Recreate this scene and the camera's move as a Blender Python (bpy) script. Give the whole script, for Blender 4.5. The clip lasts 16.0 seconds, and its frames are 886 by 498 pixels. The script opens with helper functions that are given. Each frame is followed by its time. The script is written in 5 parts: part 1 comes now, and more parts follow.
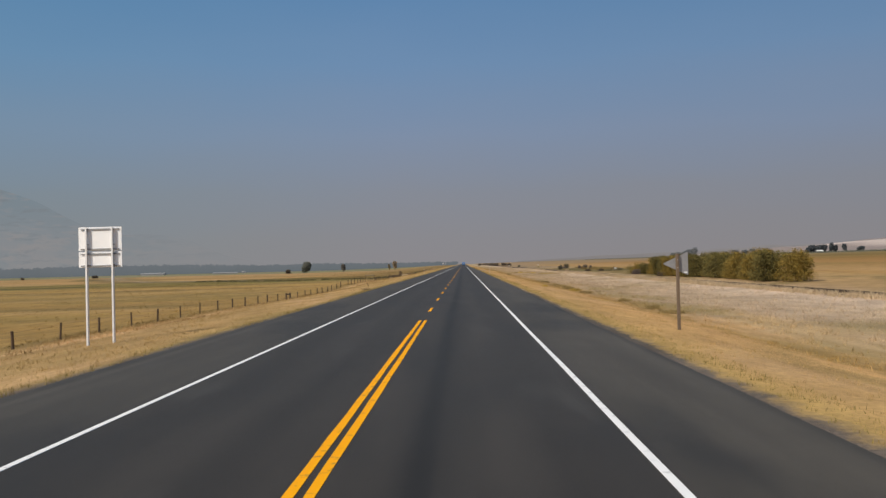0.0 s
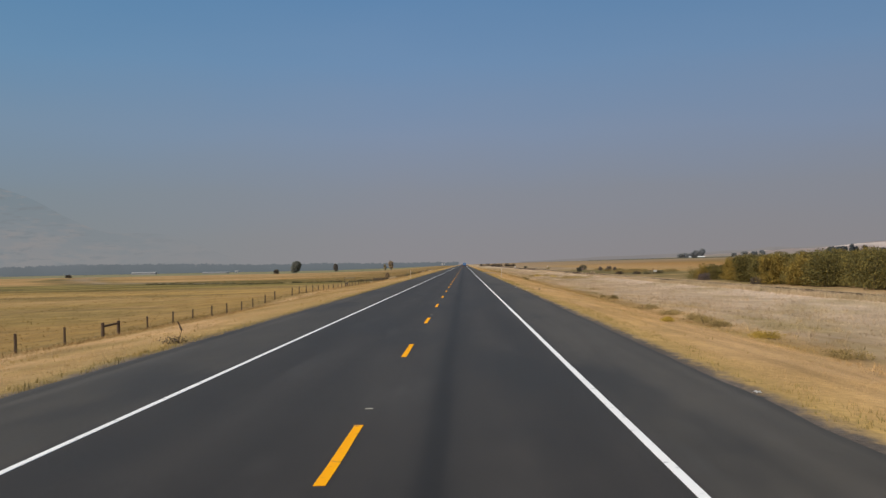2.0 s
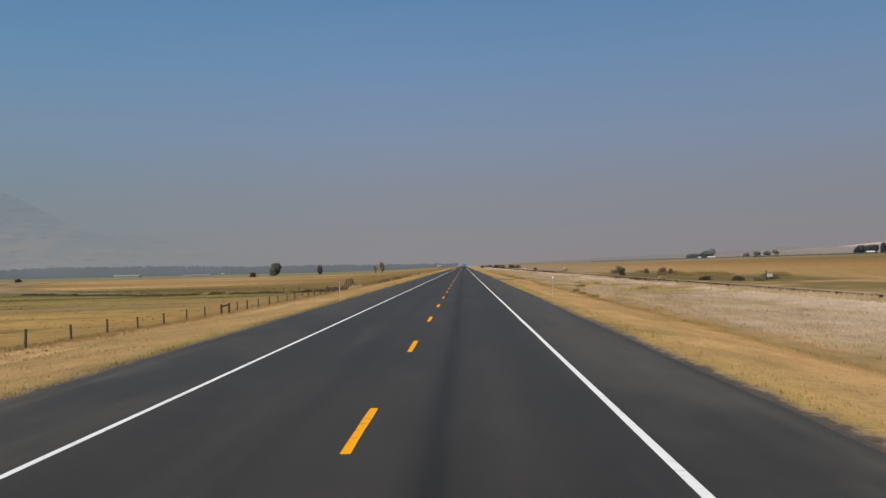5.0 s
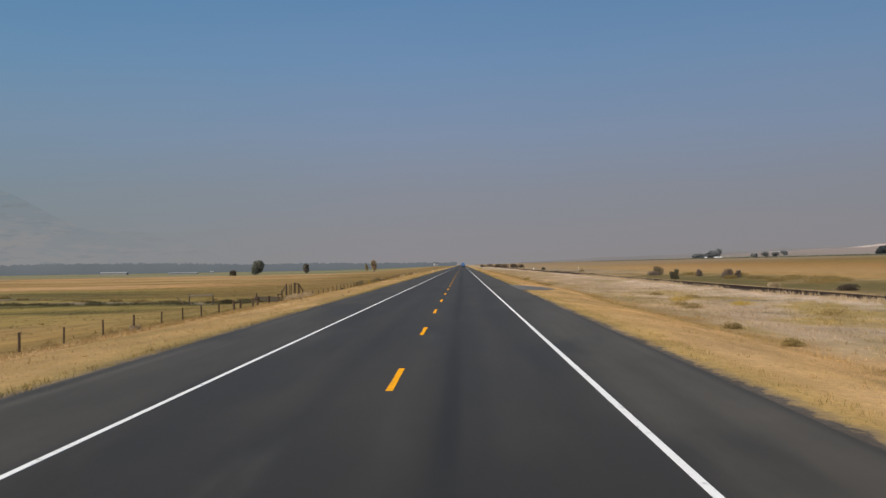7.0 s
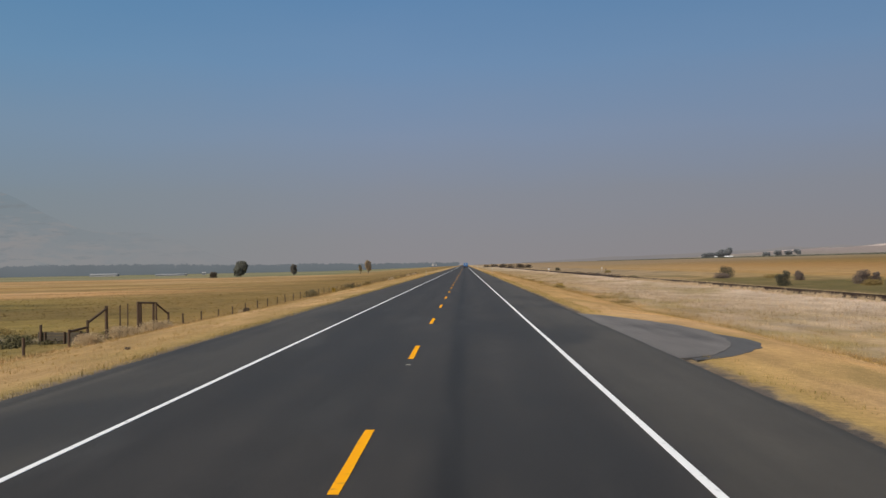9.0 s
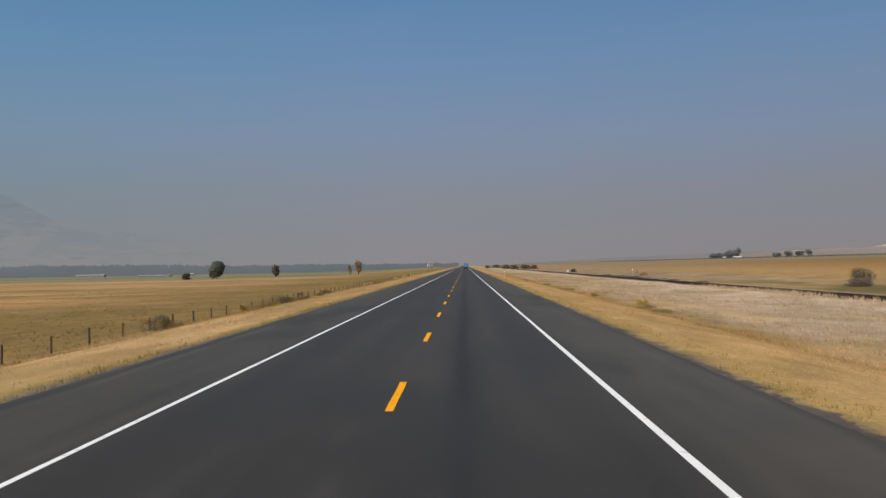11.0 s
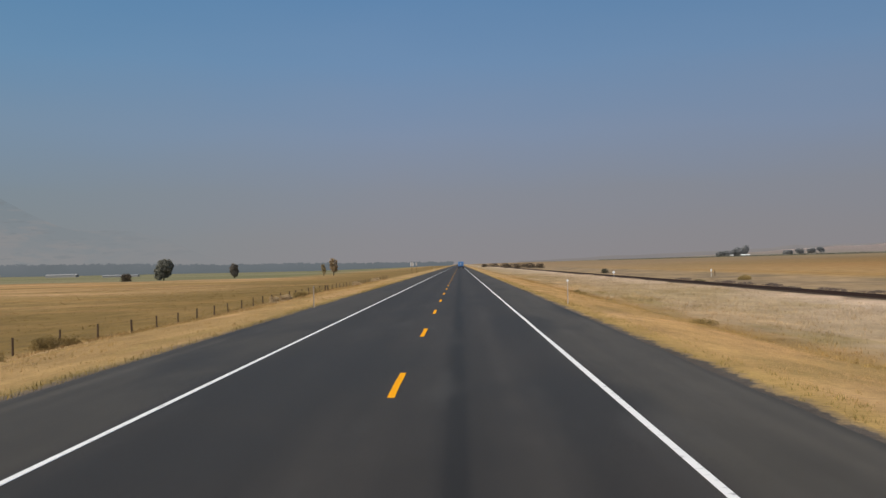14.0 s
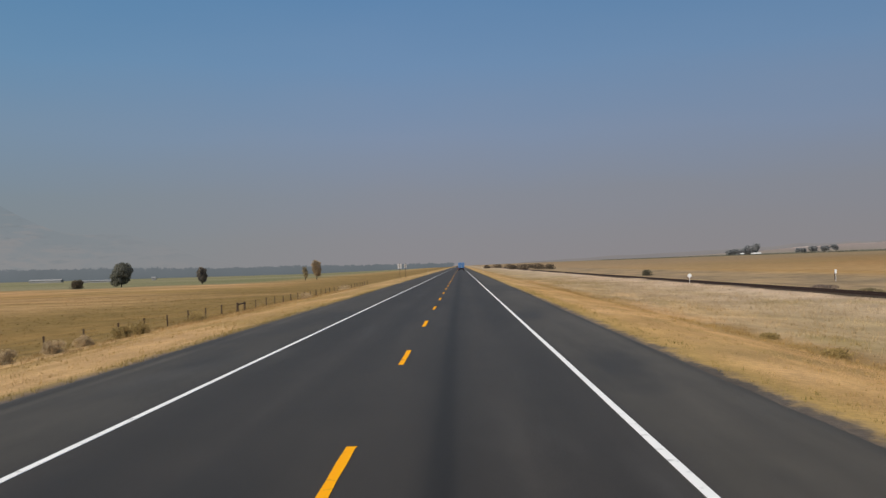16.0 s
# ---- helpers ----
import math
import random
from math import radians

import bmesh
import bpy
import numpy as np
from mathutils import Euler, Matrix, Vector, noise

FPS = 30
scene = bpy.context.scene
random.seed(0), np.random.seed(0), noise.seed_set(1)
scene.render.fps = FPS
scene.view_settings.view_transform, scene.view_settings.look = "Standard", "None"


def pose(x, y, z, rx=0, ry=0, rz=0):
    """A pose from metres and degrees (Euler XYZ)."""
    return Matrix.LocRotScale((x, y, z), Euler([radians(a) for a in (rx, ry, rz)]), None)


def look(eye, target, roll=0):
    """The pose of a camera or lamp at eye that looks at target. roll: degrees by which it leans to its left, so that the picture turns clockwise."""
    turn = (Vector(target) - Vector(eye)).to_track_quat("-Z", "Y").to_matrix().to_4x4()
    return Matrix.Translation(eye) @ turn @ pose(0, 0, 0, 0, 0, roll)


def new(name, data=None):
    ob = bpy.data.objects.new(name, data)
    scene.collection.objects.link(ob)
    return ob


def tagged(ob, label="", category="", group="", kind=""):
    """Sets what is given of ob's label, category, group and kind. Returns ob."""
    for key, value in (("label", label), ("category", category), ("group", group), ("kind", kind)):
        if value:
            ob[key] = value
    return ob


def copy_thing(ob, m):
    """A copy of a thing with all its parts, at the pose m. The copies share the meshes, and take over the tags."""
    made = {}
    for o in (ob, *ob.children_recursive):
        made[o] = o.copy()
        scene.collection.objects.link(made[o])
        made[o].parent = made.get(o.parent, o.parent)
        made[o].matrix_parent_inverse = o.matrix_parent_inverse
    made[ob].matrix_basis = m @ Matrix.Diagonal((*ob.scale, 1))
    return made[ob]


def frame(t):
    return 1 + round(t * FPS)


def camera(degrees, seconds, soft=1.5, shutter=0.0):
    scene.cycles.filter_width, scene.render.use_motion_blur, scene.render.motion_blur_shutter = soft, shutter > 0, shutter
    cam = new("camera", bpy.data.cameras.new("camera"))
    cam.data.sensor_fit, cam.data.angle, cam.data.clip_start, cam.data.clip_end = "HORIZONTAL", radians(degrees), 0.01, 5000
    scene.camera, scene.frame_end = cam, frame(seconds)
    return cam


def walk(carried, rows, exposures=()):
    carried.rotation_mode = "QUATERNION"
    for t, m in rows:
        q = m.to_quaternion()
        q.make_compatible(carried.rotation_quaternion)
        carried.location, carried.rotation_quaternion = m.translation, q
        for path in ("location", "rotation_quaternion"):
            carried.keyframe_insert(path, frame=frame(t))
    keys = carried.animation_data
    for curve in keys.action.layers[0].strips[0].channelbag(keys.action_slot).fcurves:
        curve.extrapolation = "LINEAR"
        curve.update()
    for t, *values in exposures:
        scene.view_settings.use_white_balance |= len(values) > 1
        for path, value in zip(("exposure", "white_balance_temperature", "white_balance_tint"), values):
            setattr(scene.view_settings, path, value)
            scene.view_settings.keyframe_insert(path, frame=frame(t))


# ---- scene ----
cam = camera(53.17, 16.0, soft=1.42)
# seconds, x, y, z, pitch, roll, yaw
PATH = [
    (0, 1.594, -0.81, 2.175, 0.969, 1.379, 1.315),
    (0.5, 1.556, 13.19, 2.175, 1.07, 1.178, 1.332),
    (1, 1.497, 27.07, 2.175, 0.983, 0.927, 1.364),
    (1.5, 1.47, 41.14, 2.175, 1.174, 1.095, 1.307),
    (2, 1.455, 55.63, 2.175, 0.993, 1.096, 1.37),
    (2.5, 1.434, 69.63, 2.175, 1.204, 0.982, 1.353),
    (3, 1.433, 83.55, 2.175, 1.103, 1.416, 1.24),
    (3.5, 1.427, 97.09, 2.175, 1.086, 1.272, 1.248),
    (4, 1.438, 111.17, 2.175, 1.077, 1.374, 1.259),
    (6.5, 1.312, 181.34, 2.175, 1.099, 0.975, 1.36),
    (7, 1.288, 195.33, 2.175, 1.011, 0.918, 1.262),
    (7.5, 1.335, 209.23, 2.175, 1.049, 1.458, 1.216),
    (8, 1.327, 223.07, 2.175, 0.998, 1.048, 1.357),
    (8.5, 1.299, 236.98, 2.175, 1.169, 0.961, 1.413),
    (9, 1.286, 250.99, 2.175, 1.028, 1.093, 1.42),
    (11.5, 1.143, 321.13, 2.175, 1.075, 1.053, 1.401),
    (12, 1.126, 335.12, 2.175, 0.961, 1.076, 1.312),
    (12.5, 1.104, 348.98, 2.172, 1.04, 1.015, 1.361),
    (13, 1.127, 363.24, 2.165, 1.297, 1.366, 1.242),
    (13.5, 1.112, 376.99, 2.172, 1.146, 0.68, 1.237),
    (14, 1.155, 391.21, 2.175, 0.978, 1.126, 1.073),
    (14.5, 1.178, 405.19, 2.175, 1.123, 0.985, 1.053),
    (15, 1.276, 419.23, 2.175, 1.14, 1.687, 0.977),
    (15.5, 1.322, 433, 2.175, 1.182, 1.294, 1.095),
    (16, 1.365, 447, 2.175, 1.074, 1.626, 1.121),
]
walk(cam, [(t, pose(x, y, z, 90 + pitch, roll, yaw)) for t, x, y, z, pitch, roll, yaw in PATH])

# ---- light ----
SUN_EL, SUN_AZ = radians(40), radians(228)      # azimuth clockwise from +y: behind the camera, to its left
sun = new("sun", bpy.data.lights.new("sun", "SUN"))
sun.data.energy, sun.data.angle, sun.data.color = 3.1, radians(0.7), (1.0, 0.93, 0.82)
sun_dir = Vector((math.sin(SUN_AZ) * math.cos(SUN_EL), math.cos(SUN_AZ) * math.cos(SUN_EL), math.sin(SUN_EL)))
sun.matrix_world = look(sun_dir * 100, (0, 0, 0))

world = bpy.data.worlds.new("smoky_sky")
scene.world = world
world.use_nodes = True
wt = world.node_tree
wt.nodes.clear()
w_out = wt.nodes.new("ShaderNodeOutputWorld")
w_mix = wt.nodes.new("ShaderNodeMixShader")
w_haze, w_clear = wt.nodes.new("ShaderNodeBackground"), wt.nodes.new("ShaderNodeBackground")
w_sky = wt.nodes.new("ShaderNodeTexSky")
w_sky.sky_type, w_sky.sun_disc, w_sky.sun_elevation, w_sky.sun_rotation = "NISHITA", False, SUN_EL, SUN_AZ
w_sky.dust_density = 4.0
w_clear.inputs["Strength"].default_value = 0.1
wt.links.new(w_sky.outputs[0], w_clear.inputs["Color"])
w_co = wt.nodes.new("ShaderNodeTexCoord")
w_sep = wt.nodes.new("ShaderNodeSeparateXYZ")
wt.links.new(w_co.outputs["Generated"], w_sep.inputs[0])
w_noise = wt.nodes.new("ShaderNodeTexNoise")
w_noise.inputs["Scale"].default_value, w_noise.inputs["Detail"].default_value = 5.0, 3.0
w_map = wt.nodes.new("ShaderNodeMapping")
w_map.inputs["Scale"].default_value = (1, 1, 4)
wt.links.new(w_co.outputs["Generated"], w_map.inputs[0])
wt.links.new(w_map.outputs[0], w_noise.inputs["Vector"])
w_add = wt.nodes.new("ShaderNodeMath")
w_add.operation = "MULTIPLY_ADD"
w_add.inputs[1].default_value, w_add.inputs[2].default_value = 0.025, -0.0125
wt.links.new(w_noise.outputs[0], w_add.inputs[0])
w_z = wt.nodes.new("ShaderNodeMath")
wt.links.new(w_sep.outputs["Z"], w_z.inputs[0])
wt.links.new(w_add.outputs[0], w_z.inputs[1])
w_range = wt.nodes.new("ShaderNodeMapRange")
w_range.inputs["From Min"].default_value, w_range.inputs["From Max"].default_value = 0.0, 0.32
wt.links.new(w_z.outputs[0], w_range.inputs["Value"])
w_ramp = wt.nodes.new("ShaderNodeValToRGB")
SMOKE = [(0.0, (0.252, 0.247, 0.262)), (0.10, (0.246, 0.250, 0.273)), (0.25, (0.230, 0.256, 0.306)),
         (0.45, (0.202, 0.270, 0.388)), (0.70, (0.150, 0.262, 0.432)), (1.0, (0.097, 0.222, 0.415))]
while len(w_ramp.color_ramp.elements) < len(SMOKE):
    w_ramp.color_ramp.elements.new(0.5)
for el, (p, c) in zip(w_ramp.color_ramp.elements, SMOKE):
    el.position, el.color = p, (*c, 1)
wt.links.new(w_range.outputs[0], w_ramp.inputs[0])
# the smoke thins to a teal tint on one side of the valley
w_side = wt.nodes.new("ShaderNodeMapRange")
w_side.inputs["From Min"].default_value, w_side.inputs["From Max"].default_value = -0.5, 0.5
wt.links.new(w_sep.outputs["X"], w_side.inputs["Value"])
w_tint = wt.nodes.new("ShaderNodeValToRGB")
w_tint.color_ramp.elements.new(0.5)
for el, (p, c) in zip(w_tint.color_ramp.elements, [(0.0, (0.90, 1.0, 0.965)), (0.42, (1.025, 1.0, 0.99)), (1.0, (0.985, 0.945, 0.925))]):
    el.position, el.color = p, (*c, 1)
wt.links.new(w_side.outputs[0], w_tint.inputs[0])
w_mul = wt.nodes.new("ShaderNodeMix")
w_mul.data_type, w_mul.blend_type = "RGBA", "MULTIPLY"
w_mul.inputs[0].default_value = 1.0
wt.links.new(w_ramp.outputs[0], w_mul.inputs[6])
wt.links.new(w_tint.outputs[0], w_mul.inputs[7])
wt.links.new(w_mul.outputs[2], w_haze.inputs["Color"])
w_blend = wt.nodes.new("ShaderNodeMapRange")
w_blend.interpolation_type = "SMOOTHSTEP"
w_blend.inputs["From Min"].default_value, w_blend.inputs["From Max"].default_value = 0.30, 0.75
wt.links.new(w_sep.outputs["Z"], w_blend.inputs["Value"])
wt.links.new(w_blend.outputs[0], w_mix.inputs["Fac"])
wt.links.new(w_haze.outputs[0], w_mix.inputs[1])
wt.links.new(w_clear.outputs[0], w_mix.inputs[2])
wt.links.new(w_mix.outputs[0], w_out.inputs["Surface"])


# ---- materials ----
class Nodes:
    """A small wrapper round a material's node tree."""

    def __init__(self, name, rough=0.9, metal=0.0, spec=0.3):
        self.mat = bpy.data.materials.new(name)
        self.mat.use_nodes = True
        self.t = self.mat.node_tree
        self.bsdf = self.t.nodes["Principled BSDF"]
        self.bsdf.inputs["Roughness"].default_value = rough
        self.bsdf.inputs["Metallic"].default_value = metal
        self.bsdf.inputs["Specular IOR Level"].default_value = spec
        self.pos = self.add("ShaderNodeNewGeometry").outputs["Position"]

    def add(self, kind):
        return self.t.nodes.new(kind)

    def link(self, a, b):
        self.t.links.new(a, b)

    def noise(self, scale, detail=3.0, stretch=None, rough=0.55, source=None):
        n = self.add("ShaderNodeTexNoise")
        n.inputs["Scale"].default_value, n.inputs["Detail"].default_value, n.inputs["Roughness"].default_value = scale, detail, rough
        v = source or self.pos
        if stretch:
            m = self.add("ShaderNodeMapping")
            m.inputs["Scale"].default_value = stretch
            self.link(v, m.inputs[0])
            v = m.outputs[0]
        self.link(v, n.inputs["Vector"])
        return n.outputs[0]

    def math(self, op, a, b, c=None):
        n = self.add("ShaderNodeMath")
        n.operation = op
        for k, v in enumerate((a, b, c)):
            if v is None:
                continue
            if isinstance(v, (int, float)):
                n.inputs[k].default_value = v
            else:
                self.link(v, n.inputs[k])
        return n.outputs[0]

    def span(self, v, lo, hi, to_lo=0.0, to_hi=1.0):
        n = self.add("ShaderNodeMapRange")
        for k, x in zip(("From Min", "From Max", "To Min", "To Max"), (lo, hi, to_lo, to_hi)):
            n.inputs[k].default_value = x
        self.link(v, n.inputs["Value"])
        return n.outputs[0]

    def ramp(self, v, stops):
        n = self.add("ShaderNodeValToRGB")
        r = n.color_ramp
        while len(r.elements) < len(stops):
            r.elements.new(0.5)
        for el, (p, c) in zip(r.elements, stops):
            el.position, el.color = p, (*c, 1)
        self.link(v, n.inputs[0])
        return n.outputs[0]

    def mix(self, f, a, b, kind="MIX"):
        n = self.add("ShaderNodeMix")
        n.data_type, n.blend_type = "RGBA", kind
        for k, v in ((0, f), (6, a), (7, b)):
            if isinstance(v, (int, float)):
                n.inputs[k].default_value = v
            elif isinstance(v, tuple):
                n.inputs[k].default_value = (*v, 1)
            else:
                self.link(v, n.inputs[k])
        return n.outputs[2]

    def color(self, c):
        if isinstance(c, tuple):
            self.bsdf.inputs["Base Color"].default_value = (*c, 1)
        else:
            self.link(c, self.bsdf.inputs["Base Color"])

    def bump(self, h, strength, distance):
        n = self.add("ShaderNodeBump")
        n.inputs["Strength"].default_value, n.inputs["Distance"].default_value = strength, distance
        self.link(h, n.inputs["Height"])
        self.link(n.outputs[0], self.bsdf.inputs["Normal"])

    def grey(self, v, lo, hi):
        """A factor that swings from lo to hi with v."""
        return self.span(v, 0.3, 0.7, lo, hi)


def plain(name, a, b, scale=3.0, rough=0.85, metal=0.0, spec=0.3, bump=0.0, stretch=None, local=False):
    """Two colours mottled at two scales, with fine relief."""
    n = Nodes(name, rough, metal, spec)
    src = n.pos
    if local:
        src = n.add("ShaderNodeTexCoord").outputs["Object"]
    f = n.math("ADD", n.math("MULTIPLY", n.noise(scale, 3, stretch, source=src), 0.6), n.math("MULTIPLY", n.noise(scale * 7, 2, stretch, source=src), 0.4))
    n.color(n.mix(n.span(f, 0.35, 0.65), a, b))
    if bump:
        n.bump(f, 0.6, bump)
    return n.mat


def foliage(name, a, b, c, rough=0.8):
    """Leaves: the colour varies from clump to clump, leaf to leaf and over the crown."""
    n = Nodes(name, rough, 0.0, 0.2)
    isl = n.add("ShaderNodeNewGeometry").outputs["Random Per Island"]
    col = n.ramp(isl, [(0.0, a), (0.5, b), (1.0, c)])
    n.color(n.mix(1.0, col, n.ramp(n.noise(0.7, 3), [(0.3, (0.6, 0.6, 0.6)), (0.7, (1.25, 1.25, 1.25))]), "MULTIPLY"))
    return n.mat


def ground_material(name, blades=False):
    """The colours of the land by place; the same for the soil and for the grass that grows on it."""
    n = Nodes(name, 0.9, 0.0, 0.1)
    sep = n.add("ShaderNodeSeparateXYZ")
    n.link(n.pos, sep.inputs[0])
    x, y = sep.outputs["X"], sep.outputs["Y"]
    wob = n.math("MULTIPLY_ADD", n.noise(0.25, 3), 3.0, -1.5)
    near_fade = n.span(n.math("ABSOLUTE", x, 0.0), 6.5, 13.0, 0.12, 1.0)
    rag = n.math("MULTIPLY_ADD", n.noise(2.2, 4, (1.0, 0.7, 1.0), 0.65), 0.9, -0.45)
    xw = n.math("ADD", n.math("ADD", x, rag), n.math("MULTIPLY", wob, near_fade))
    straw, straw2 = (0.53, 0.35, 0.158), (0.335, 0.235, 0.108)
    gravel, olive, pale = (0.138, 0.121, 0.103), (0.30, 0.205, 0.068), (0.455, 0.332, 0.212)
    gold, field = (0.37, 0.232, 0.080), (0.335, 0.212, 0.074)
    lo, hi = -40.0, 80.0
    stops = [(-40, gold), (-24, (0.30, 0.205, 0.072)), (-21.5, (0.25, 0.182, 0.070)), (-18.8, (0.31, 0.222, 0.098)), (-17.6, (0.435, 0.315, 0.168)), (-16.4, (0.41, 0.29, 0.14)), (-15.8, (0.305, 0.215, 0.095)), (-15.0, straw2), (-9.2, (0.385, 0.273, 0.123)),
             (-8.1, (0.34, 0.25, 0.105)), (-7.35, (0.20, 0.165, 0.07)), (-7.22, gravel), (-5, gravel), (5, gravel), (6.52, gravel), (6.60, (0.32, 0.245, 0.085)), (6.95, (0.42, 0.297, 0.115)), (7.7, (0.48, 0.33, 0.14)), (11.2, straw),
             (12.3, olive), (13.8, (0.36, 0.255, 0.125)), (15.5, pale), (24, (0.475, 0.356, 0.236)), (29.8, (0.57, 0.44, 0.32)), (30.7, (0.30, 0.235, 0.165)), (31.2, (0.15, 0.12, 0.09)), (33.0, (0.15, 0.12, 0.09)), (34.2, (0.36, 0.28, 0.19)),
             (36, (0.37, 0.275, 0.165)), (46, (0.35, 0.248, 0.12)), (60, (0.39, 0.275, 0.13)), (66, field)]
    col = n.ramp(n.span(xw, lo, hi), [((p - lo) / (hi - lo), c) for p, c in stops])
    # the left meadow changes from strip to strip: gold, olive hollows, rusty stubble, pale swaths
    big = n.noise(0.018, 4, (0.8, 1.0, 1.0))
    mid = n.noise(0.07, 4, (0.35, 1.0, 1.0))
    left = n.span(xw, -36, -23, 1.0, 0.0)
    yw = n.math("ADD", n.math("MULTIPLY_ADD", n.noise(0.012, 4, (0.6, 1.0, 1.0)), 150.0, -75.0), n.math("MULTIPLY_ADD", x, 0.12, y))
    strips = [(0, (0.30, 0.205, 0.070)), (110, (0.335, 0.222, 0.080)), (165, (0.30, 0.208, 0.075)), (200, (0.45, 0.300, 0.105)), (262, (0.44, 0.292, 0.105)), (285, (0.215, 0.168, 0.058)), (345, (0.185, 0.148, 0.050)),
              (385, (0.255, 0.185, 0.066)), (415, (0.45, 0.282, 0.126)), (465, (0.47, 0.295, 0.132)), (485, (0.29, 0.193, 0.069)), (525, (0.35, 0.222, 0.079)), (560, (0.295, 0.195, 0.069)), (590, (0.475, 0.325, 0.165)),
              (625, (0.41, 0.268, 0.125)), (650, (0.35, 0.226, 0.086)), (720, (0.465, 0.292, 0.140)), (800, (0.47, 0.292, 0.138)), (880, (0.37, 0.255, 0.112))]
    meadow = n.ramp(n.span(yw, 0.0, 900.0), [(p / 900.0, c) for p, c in strips])
    col = n.mix(left, col, meadow)
    col = n.mix(n.math("MULTIPLY", left, n.span(n.noise(0.026, 5, (0.5, 1.0, 1.0), 0.6), 0.50, 0.56, 0.0, 0.6)), col, (0.49, 0.335, 0.17))
    col = n.mix(n.math("MULTIPLY", left, n.span(n.noise(0.021, 5, (0.4, 1.0, 1.0), 0.6), 0.44, 0.50, 0.6, 0.0)), col, (0.235, 0.178, 0.066))
    col = n.mix(n.math("MULTIPLY", left, n.span(n.noise(0.09, 5, (0.3, 1.0, 1.0), 0.65), 0.53, 0.60, 0.0, 0.65)), col, (0.225, 0.165, 0.064))
    # pale swaths of lodged grass, drawn out across the view
    swath = n.math("MULTIPLY", left, n.span(n.noise(0.038, 5, (0.22, 1.0, 1.0), 0.62), 0.52, 0.64, 0.0, 0.5))
    col = n.mix(swath, col, (0.43, 0.295, 0.14))
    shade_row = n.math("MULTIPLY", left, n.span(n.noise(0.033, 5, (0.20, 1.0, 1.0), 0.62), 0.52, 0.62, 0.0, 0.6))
    col = n.mix(shade_row, col, (0.20, 0.145, 0.058))
    # the low ground past the slough stays olive
    yo = n.math("MULTIPLY_ADD", n.noise(0.02, 3, (0.3, 1, 1)), 60.0, n.math("ADD", y, -30.0))
    hollow = n.math("MULTIPLY", left, n.math("MULTIPLY", n.span(y, 225, 305, 0.25, 1.0), n.span(yo, 375, 410, 1.0, 0.0)))
    col = n.mix(n.math("MULTIPLY", hollow, n.span(n.noise(0.045, 4, (0.4, 1, 1)), 0.32, 0.52, 0.55, 0.97)), col, n.mix(n.span(n.noise(0.06, 4, (0.15, 1, 1), 0.6), 0.47, 0.54), (0.245, 0.200, 0.062), (0.088, 0.082, 0.028)))
    # rank, darker growth along the fence past the slough
    rank = n.math("MULTIPLY", n.math("MULTIPLY", n.span(xw, -75, -40), n.span(xw, -23.5, -20.5, 1.0, 0.0)), n.span(y, 318, 350))
    col = n.mix(n.math("MULTIPLY", rank, n.span(n.noise(0.05, 4, (0.6, 1, 1)), 0.36, 0.56, 0.55, 1.0)), col, (0.205, 0.147, 0.053))
    # a slough of grey sedge and wet ground that winds away over the meadow
    u = n.math("MULTIPLY_ADD", x, -1.0, -21.0)
    course = n.math("ADD", n.math("MULTIPLY_ADD", u, 0.35, 304.0), n.math("MULTIPLY", n.math("MULTIPLY", u, u), 0.0045))
    bend = n.math("MULTIPLY", n.math("MULTIPLY_ADD", n.noise(0.03, 3), 1.8, -0.9), n.math("MULTIPLY_ADD", u, 0.15, 2.0))
    sl = n.math("DIVIDE", n.math("ADD", n.math("SUBTRACT", course, y), bend), n.math("MULTIPLY_ADD", u, 0.24, 7.5))
    wet = n.math("MULTIPLY", n.span(n.noise(0.07, 4, (0.35, 1, 1)), 0.40, 0.52, 0.15, 1.0), n.span(n.math("ABSOLUTE", sl, 0.0), 0.65, 1.05, 1.0, 0.0))
    wet = n.math("MULTIPLY", wet, n.span(x, -25, -22.5, 1.0, 0.0))
    sedge = n.ramp(n.math("ADD", n.span(sl, -1.0, 1.0), n.math("MULTIPLY_ADD", n.noise(0.10, 4, (0.5, 1, 1)), 0.5, -0.25)),
                   [(0.0, (0.20, 0.165, 0.06)), (0.25, (0.150, 0.130, 0.060)), (0.42, (0.265, 0.235, 0.19)), (0.54, (0.165, 0.145, 0.09)), (0.70, (0.085, 0.080, 0.036)), (1.0, (0.19, 0.165, 0.058))])
    col = n.mix(n.math("MULTIPLY", wet, 0.92), col, sedge)
    # irrigated hay far off on the left
    far_l = n.math("MULTIPLY", n.span(n.math("ADD", y, n.math("MULTIPLY", big, 160.0)), 862, 885), n.span(x, -95, -65, 1.0, 0.0))
    col = n.mix(far_l, col, n.mix(n.span(n.noise(0.006, 3, (0.6, 1, 1)), 0.4, 0.6), (0.170, 0.182, 0.092), (0.24, 0.228, 0.140)))
    # the big field on the right, darker in long swaths; grazing land and bare hills behind it, greyed by painted haze
    right = n.span(xw, 64, 70)
    crop = n.ramp(n.span(n.math("MULTIPLY_ADD", wob, 12.0, x), 60, 420), [(0.0, (0.38, 0.265, 0.125)), (0.12, (0.33, 0.203, 0.076)), (0.26, (0.258, 0.160, 0.054)), (0.46, (0.180, 0.126, 0.043)), (0.62, (0.20, 0.152, 0.058)), (1.0, (0.175, 0.148, 0.066))])
    col = n.mix(right, col, crop)
